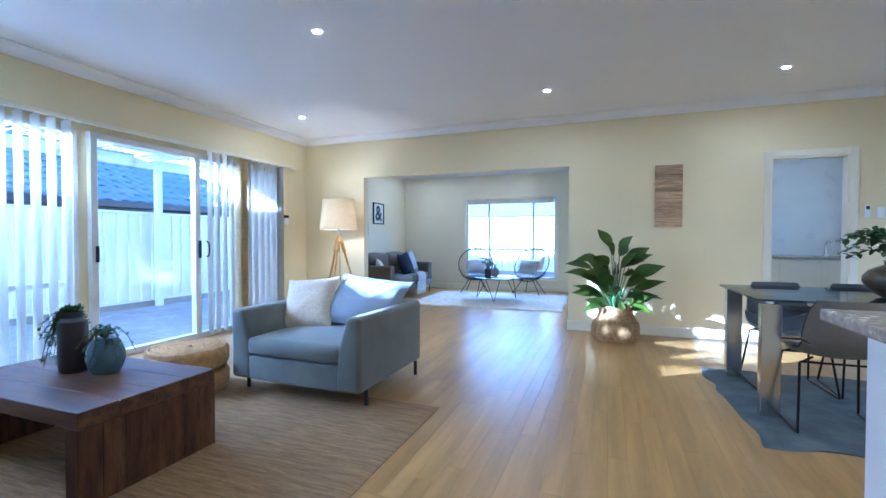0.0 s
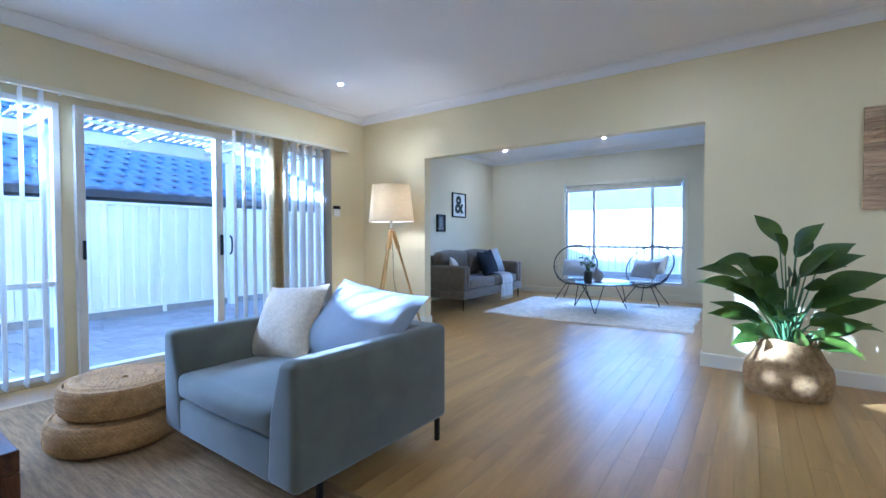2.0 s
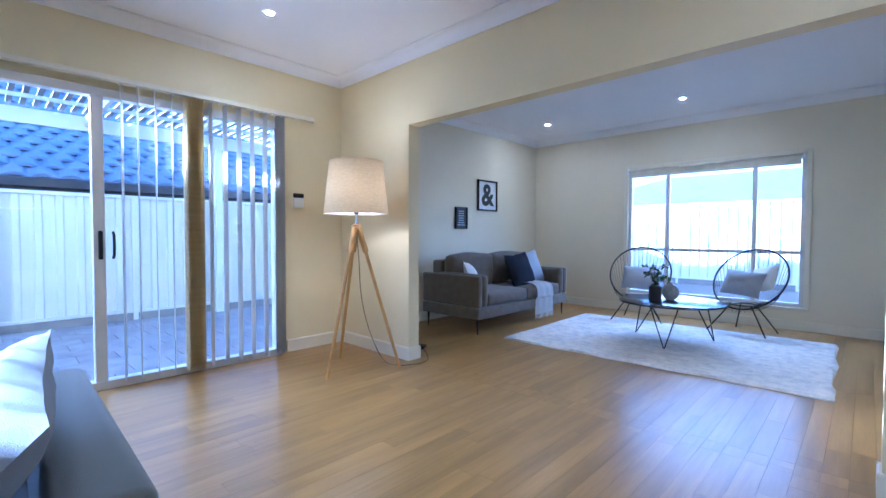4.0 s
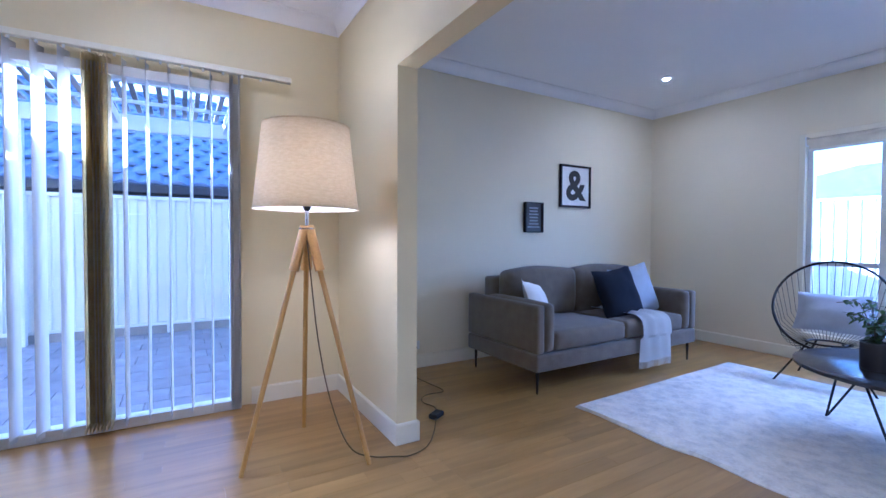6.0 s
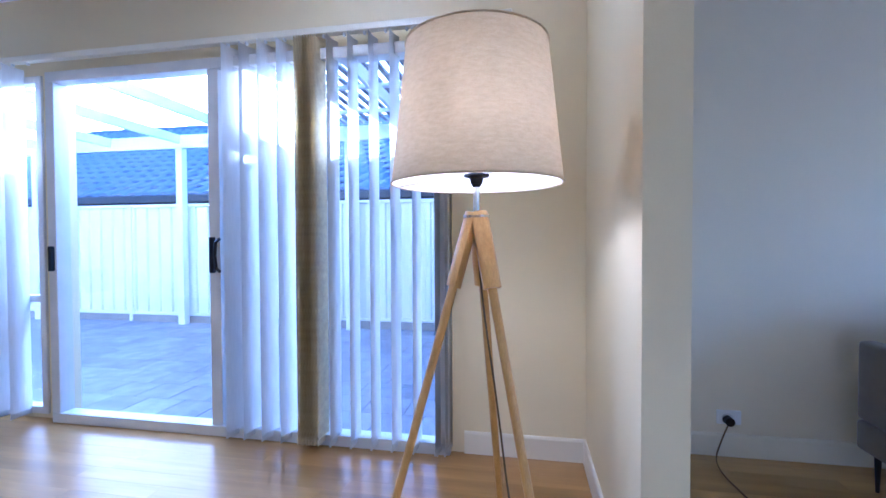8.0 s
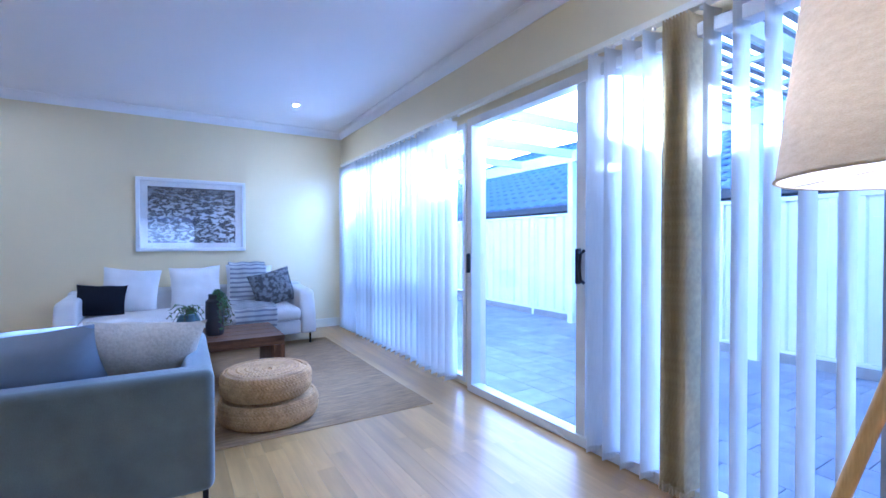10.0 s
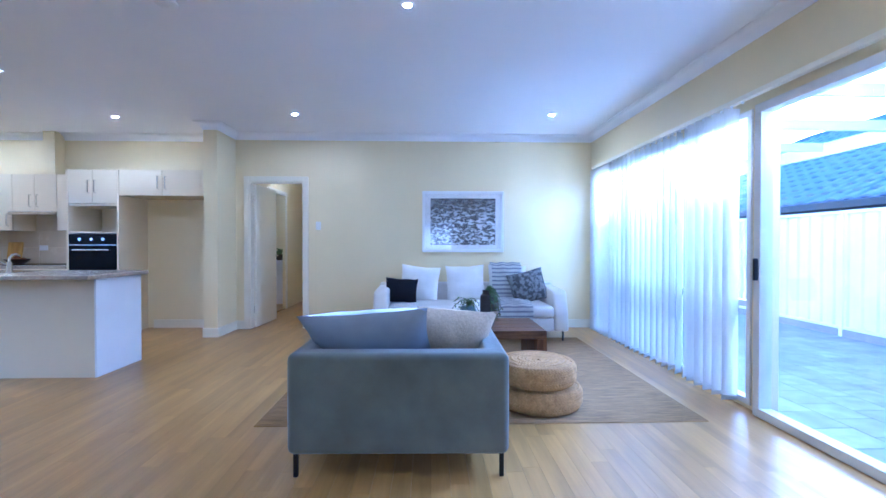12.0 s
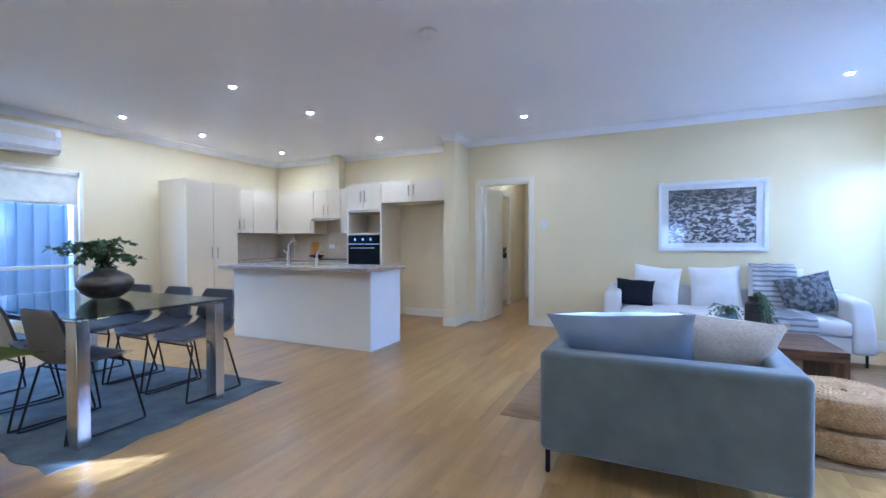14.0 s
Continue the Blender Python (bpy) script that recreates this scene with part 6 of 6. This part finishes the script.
def shell_chair(m):
    ch = thing("dining_chair", m, "grey felt-lined shell dining chair on a black sled base", "chair", "chairs round the dining table")
    prof = [(-0.21, 0.440), (-0.16, 0.452), (-0.05, 0.446), (0.08, 0.440), (0.16, 0.452), (0.205, 0.49), (0.225, 0.56), (0.238, 0.64), (0.248, 0.73), (0.253, 0.785)]
    wid = [0.38, 0.43, 0.45, 0.45, 0.44, 0.43, 0.42, 0.405, 0.375, 0.31]
    lift = [0.0, 0.008, 0.02, 0.032, 0.045, 0.05, 0.05, 0.045, 0.03, 0.018]
    def make(off):
        bm = bmesh.new()
        rows = []
        for (y, z), w, l in zip(prof, wid, lift):
            row = []
            for j in range(11):
                u = j / 5 - 1
                seatish = z < 0.5
                up = l * abs(u) ** 2.4
                row.append(bm.verts.new((u * w / 2, y - (0 if seatish else up) - (0 if seatish else off), z + (up if seatish else 0) + (off if seatish else 0))))
            rows.append(row)
        for a, b in zip(rows, rows[1:]):
            for j in range(10):
                bm.faces.new((a[j], a[j + 1], b[j + 1], b[j]))
        return bm
    bm = make(-0.008)
    bmesh.ops.solidify(bm, geom=bm.faces[:], thickness=0.007)
    part("shell", bm, M_SHELLBACK, ch, "pale outer shell", True)
    bm = make(0.012)
    bmesh.ops.solidify(bm, geom=bm.faces[:], thickness=0.006)
    part("felt_liner", bm, M_SHELL, ch, "grey felt lining", True)
    for s in (-1, 1):
        bm = bmesh.new()
        tube(bm, [(s * 0.13, -0.13, 0.438), (s * 0.20, -0.16, 0.40), (s * 0.235, -0.235, 0.03), (s * 0.235, -0.235, 0.012), (s * 0.235, -0.21, 0.0085), (s * 0.235, 0.20, 0.0085), (s * 0.235, 0.225, 0.012), (s * 0.235, 0.22, 0.03), (s * 0.20, 0.13, 0.40), (s * 0.13, 0.11, 0.434)], 0.0075, 8)
        part("leg", bm, M_BLACK, ch, "black bent steel sled leg", True)
    for y, z in ((-0.16, 0.405), (0.13, 0.405)):
        bm = bmesh.new()
        tube(bm, [(-0.20, y, z), (0.20, y, z)], 0.0065, 6)
        part("crossbar", bm, M_BLACK, ch)
    return ch


first = shell_chair(pose(1.27, 3.37, 0.011, 0, 0, 180))
for x, y, a in ((1.80, 3.36, 178), (2.33, 3.38, 183), (1.28, 4.13, 3), (1.80, 4.15, -3), (2.34, 4.13, 2)):
    copy_thing(first, pose(x, y, 0.011, 0, 0, a))
bv = thing("bronze_vase", pose(1.76, 3.74, DZ + 0.0115), "squat dark bronze vase with round-leaved green branches", "vase")
bm = bmesh.new()
lathe(bm, [(0.08, 0), (0.10, 0.008), (0.155, 0.05), (0.182, 0.10), (0.180, 0.135), (0.15, 0.175), (0.10, 0.20), (0.075, 0.212), (0.072, 0.232), (0.085, 0.24), (0.072, 0.238), (0.06, 0.2)], 40)
part("body", bm, M_BRONZE, bv, smooth=True)
sprigs(bv, 22, 0.34, 0.26, 0.10, 17, 0.050, 0.040, (0, 0, 0.20), M_EUC, (0, 360), 12, 0.0028)

# ---- hall: open door leaf, chest of drawers ----
hd = thing("hall_door", pose(DOOR_C[1] - 0.02, Y0 - 0.112, 0, 0, 0, -93), "open cream flush door with a lever handle", "door")
bm = bmesh.new()
box(bm, 0, 0.70, -0.036, 0, 0.006, 2.015, 0.002)
part("leaf", bm, M_TRIM, hd)
for s in (0.001, -0.037):
    bm = bmesh.new()
    sg = 1 if s > 0 else -1
    tube(bm, [(0.64, s, 1.0), (0.64, s + sg * 0.045, 1.0), (0.53, s + sg * 0.05, 1.0)], 0.009, 8)
    part("door_handle", bm, M_CHROME, hd)
for z in (0.25, 1.8):
    bm = bmesh.new()
    tube(bm, [(0, 0.004, z - 0.05), (0, 0.004, z + 0.05)], 0.007, 8)
    part("hinge", bm, M_CHROME, hd)
dr = thing("chest_of_drawers", pose(1.0, -3.08, 0, 0, 0, -90), "white chest of four drawers in the room off the hall", "chest of drawers")
bm = bmesh.new()
box(bm, -0.0, 0.5, -0.4, 0.4, 0.0, 0.85, 0.003)
part("body", bm, M_WHITE, dr)
for k in range(4):
    bm = bmesh.new()
    box(bm, -0.018, -0.001, -0.39, 0.39, 0.06 + k * 0.195, 0.245 + k * 0.195, 0.003)
    part("drawer", bm, M_WHITE, dr)

hp = thing("small_pot", pose(0.78, -3.25, 0.851), "small dark pot of bushy greenery on the white chest of drawers", "plant")
bm = bmesh.new()
lathe(bm, [(0.05, 0), (0.07, 0.01), (0.085, 0.10), (0.08, 0.12), (0.07, 0.10)], 20)
part("body", bm, M_BOTTLE, hp, smooth=True)
sprigs(hp, 16, 0.13, 0.14, 0.04, 31, 0.04, 0.025, (0, 0, 0.10), M_EUC)
setting("hall_architrave", [(0.402, 0.4195, -2.52, -2.451, 0, 2.11), (0.402, 0.4195, -1.649, -1.58, 0, 2.11), (0.402, 0.4195, -2.45, -1.65, 2.041, 2.11)], M_TRIM)

# ---- utility room bench ----
ub = thing("utility_bench", pose(0, 0, 0), "laundry bench with a beige worktop and white cupboard doors", "bench")
bm = bmesh.new()
box(bm, 1.301, 3.299, 7.70, 8.299, 0, 0.87)
part("carcass", bm, M_CAB, ub)
bm = bmesh.new()
box(bm, 1.301, 3.299, 7.66, 8.299, 0.871, 0.905, 0.003)
part("worktop", bm, M_STONE, ub, "beige speckled worktop")
for k in range(4):
    bm = bmesh.new()
    box(bm, 1.31 + k * 0.497, 1.80 + k * 0.497, 7.682, 7.699, 0.10, 0.86, 0.002)
    part("door", bm, M_CAB, ub)
tap(pose(2.95, 7.98, 0.905), 0.22, 0.14, "small chrome laundry tap over the bench")
bm = bmesh.new()
box(bm, -0.05, 0.05, -0.05, 0, -0.035, 0.035, 0.004)
solid("wall_box", bm, M_GREYPIL, pose(2.25, 8.299, 2.07), "small grey box high on the utility room wall", "junction box")

# ---- ceiling lights, smoke alarm ----
M_LEDLENS = M_DOWN


def downlight(x, y):
    d = thing("downlight", pose(x, y, H), "small round recessed white downlight, switched on", "downlight", "downlights in the ceilings")
    bm = bmesh.new()
    lathe(bm, [(0.047, -0.0005), (0.047, -0.004), (0.026, -0.005), (0.024, -0.0005)], 28, close=False)
    part("trim_ring", bm, M_WHITE, d, smooth=True)
    bm = bmesh.new()
    lathe(bm, [(0.001, -0.0032), (0.023, -0.003), (0.023, -0.0006), (0.001, -0.0005)], 28)
    part("lens", bm, M_DOWN, d)
    return d


# the last three are unseen, added to brighten hall, side room and utility room
spots = [(-2.06, 2.84), (-0.62, 4.78), (-3.68, 4.72), (1.484, 4.89), (-3.90, 8.93), (-2.12, 8.90), (-0.62, 0.42), (-3.64, 0.49), (3.73, 2.50), (1.68, 2.65), (3.70, 1.48), (1.60, 1.66), (3.61, 0.09), (1.56, 0.25), (-0.05, -1.9), (1.4, -2.4), (2.2, 7.0)]
one = downlight(*spots[0])
for x, y in spots[1:]:
    copy_thing(one, pose(x, y, H))
smk = thing("smoke_alarm", pose(-0.55, 2.84, H), "round white smoke alarm on the ceiling", "smoke alarm")
bm = bmesh.new()
lathe(bm, [(0.06, -0.0005), (0.068, -0.006), (0.066, -0.022), (0.045, -0.034), (0.001, -0.036)], 32)
part("body", bm, M_WHITE, smk, smooth=True)
bm = bmesh.new()
lathe(bm, [(0.018, -0.036), (0.018, -0.041), (0.001, -0.042)], 18)
part("button", bm, M_WHITE, smk, smooth=True)


# ---- floor planks ----
def planks(rects, w=0.096, length=1.2):
    """Long planks along y, in random bond; the nearest ones are parts of the floor, the rest one mesh."""
    me = {}
    rest = bmesh.new()
    rnd = random.Random(11)
    spots = []
    for x0, x1, y0, y1 in rects:
        x = math.floor(x0 / w) * w
        while x < x1:
            y = y0 - rnd.uniform(0, length)
            while y < y1:
                a, b, c, d = max(x, x0), min(x + w, x1), max(y, y0), min(y + length, y1)
                if b - a > 0.01 and d - c > 0.01:
                    spots.append((a, b, c, d))
                y += length
            x += w
    spots.sort(key=lambda s: math.hypot((s[0] + s[1]) / 2 + 1.2, ((s[2] + s[3]) / 2 - 4.2) * 0.7))
    for n, (a, b, c, d) in enumerate(spots):
        if n < 298:
            key = (round(b - a, 3), round(d - c, 3))
            if key not in me:
                bm = bmesh.new()
                hx, hy = (b - a) / 2 - 0.0005, (d - c) / 2 - 0.0004
                box(bm, -hx, hx, -hy, hy, -0.011, 0.0)
                me[key] = finish("plank", bm, M_PLANK)
            ob = new("plank", me[key])
            ob.parent = floor
            ob.location = ((a + b) / 2, (c + d) / 2, 0)
        else:
            box(rest, a + 0.0003, b - 0.0003, c + 0.0003, d - 0.0003, -0.011, 0.0)
    ob = part("plank_rest", rest, M_PLANK_REST, floor)
    tagged(ob, kind="stuff")


planks([(XW, XE, YK, Y1), (OPEN[0], OPEN[1], Y1, Y1 + WT), (SW, SE, Y1 + WT, SY), (DOOR_B[0], DOOR_B[1], Y1, Y1 + WT), (1.3, 3.3, Y1 + WT, 8.3), (-0.52, 0.42, -3.6, YK), (0.47, 2.2, -3.6, YK - 0.1)])
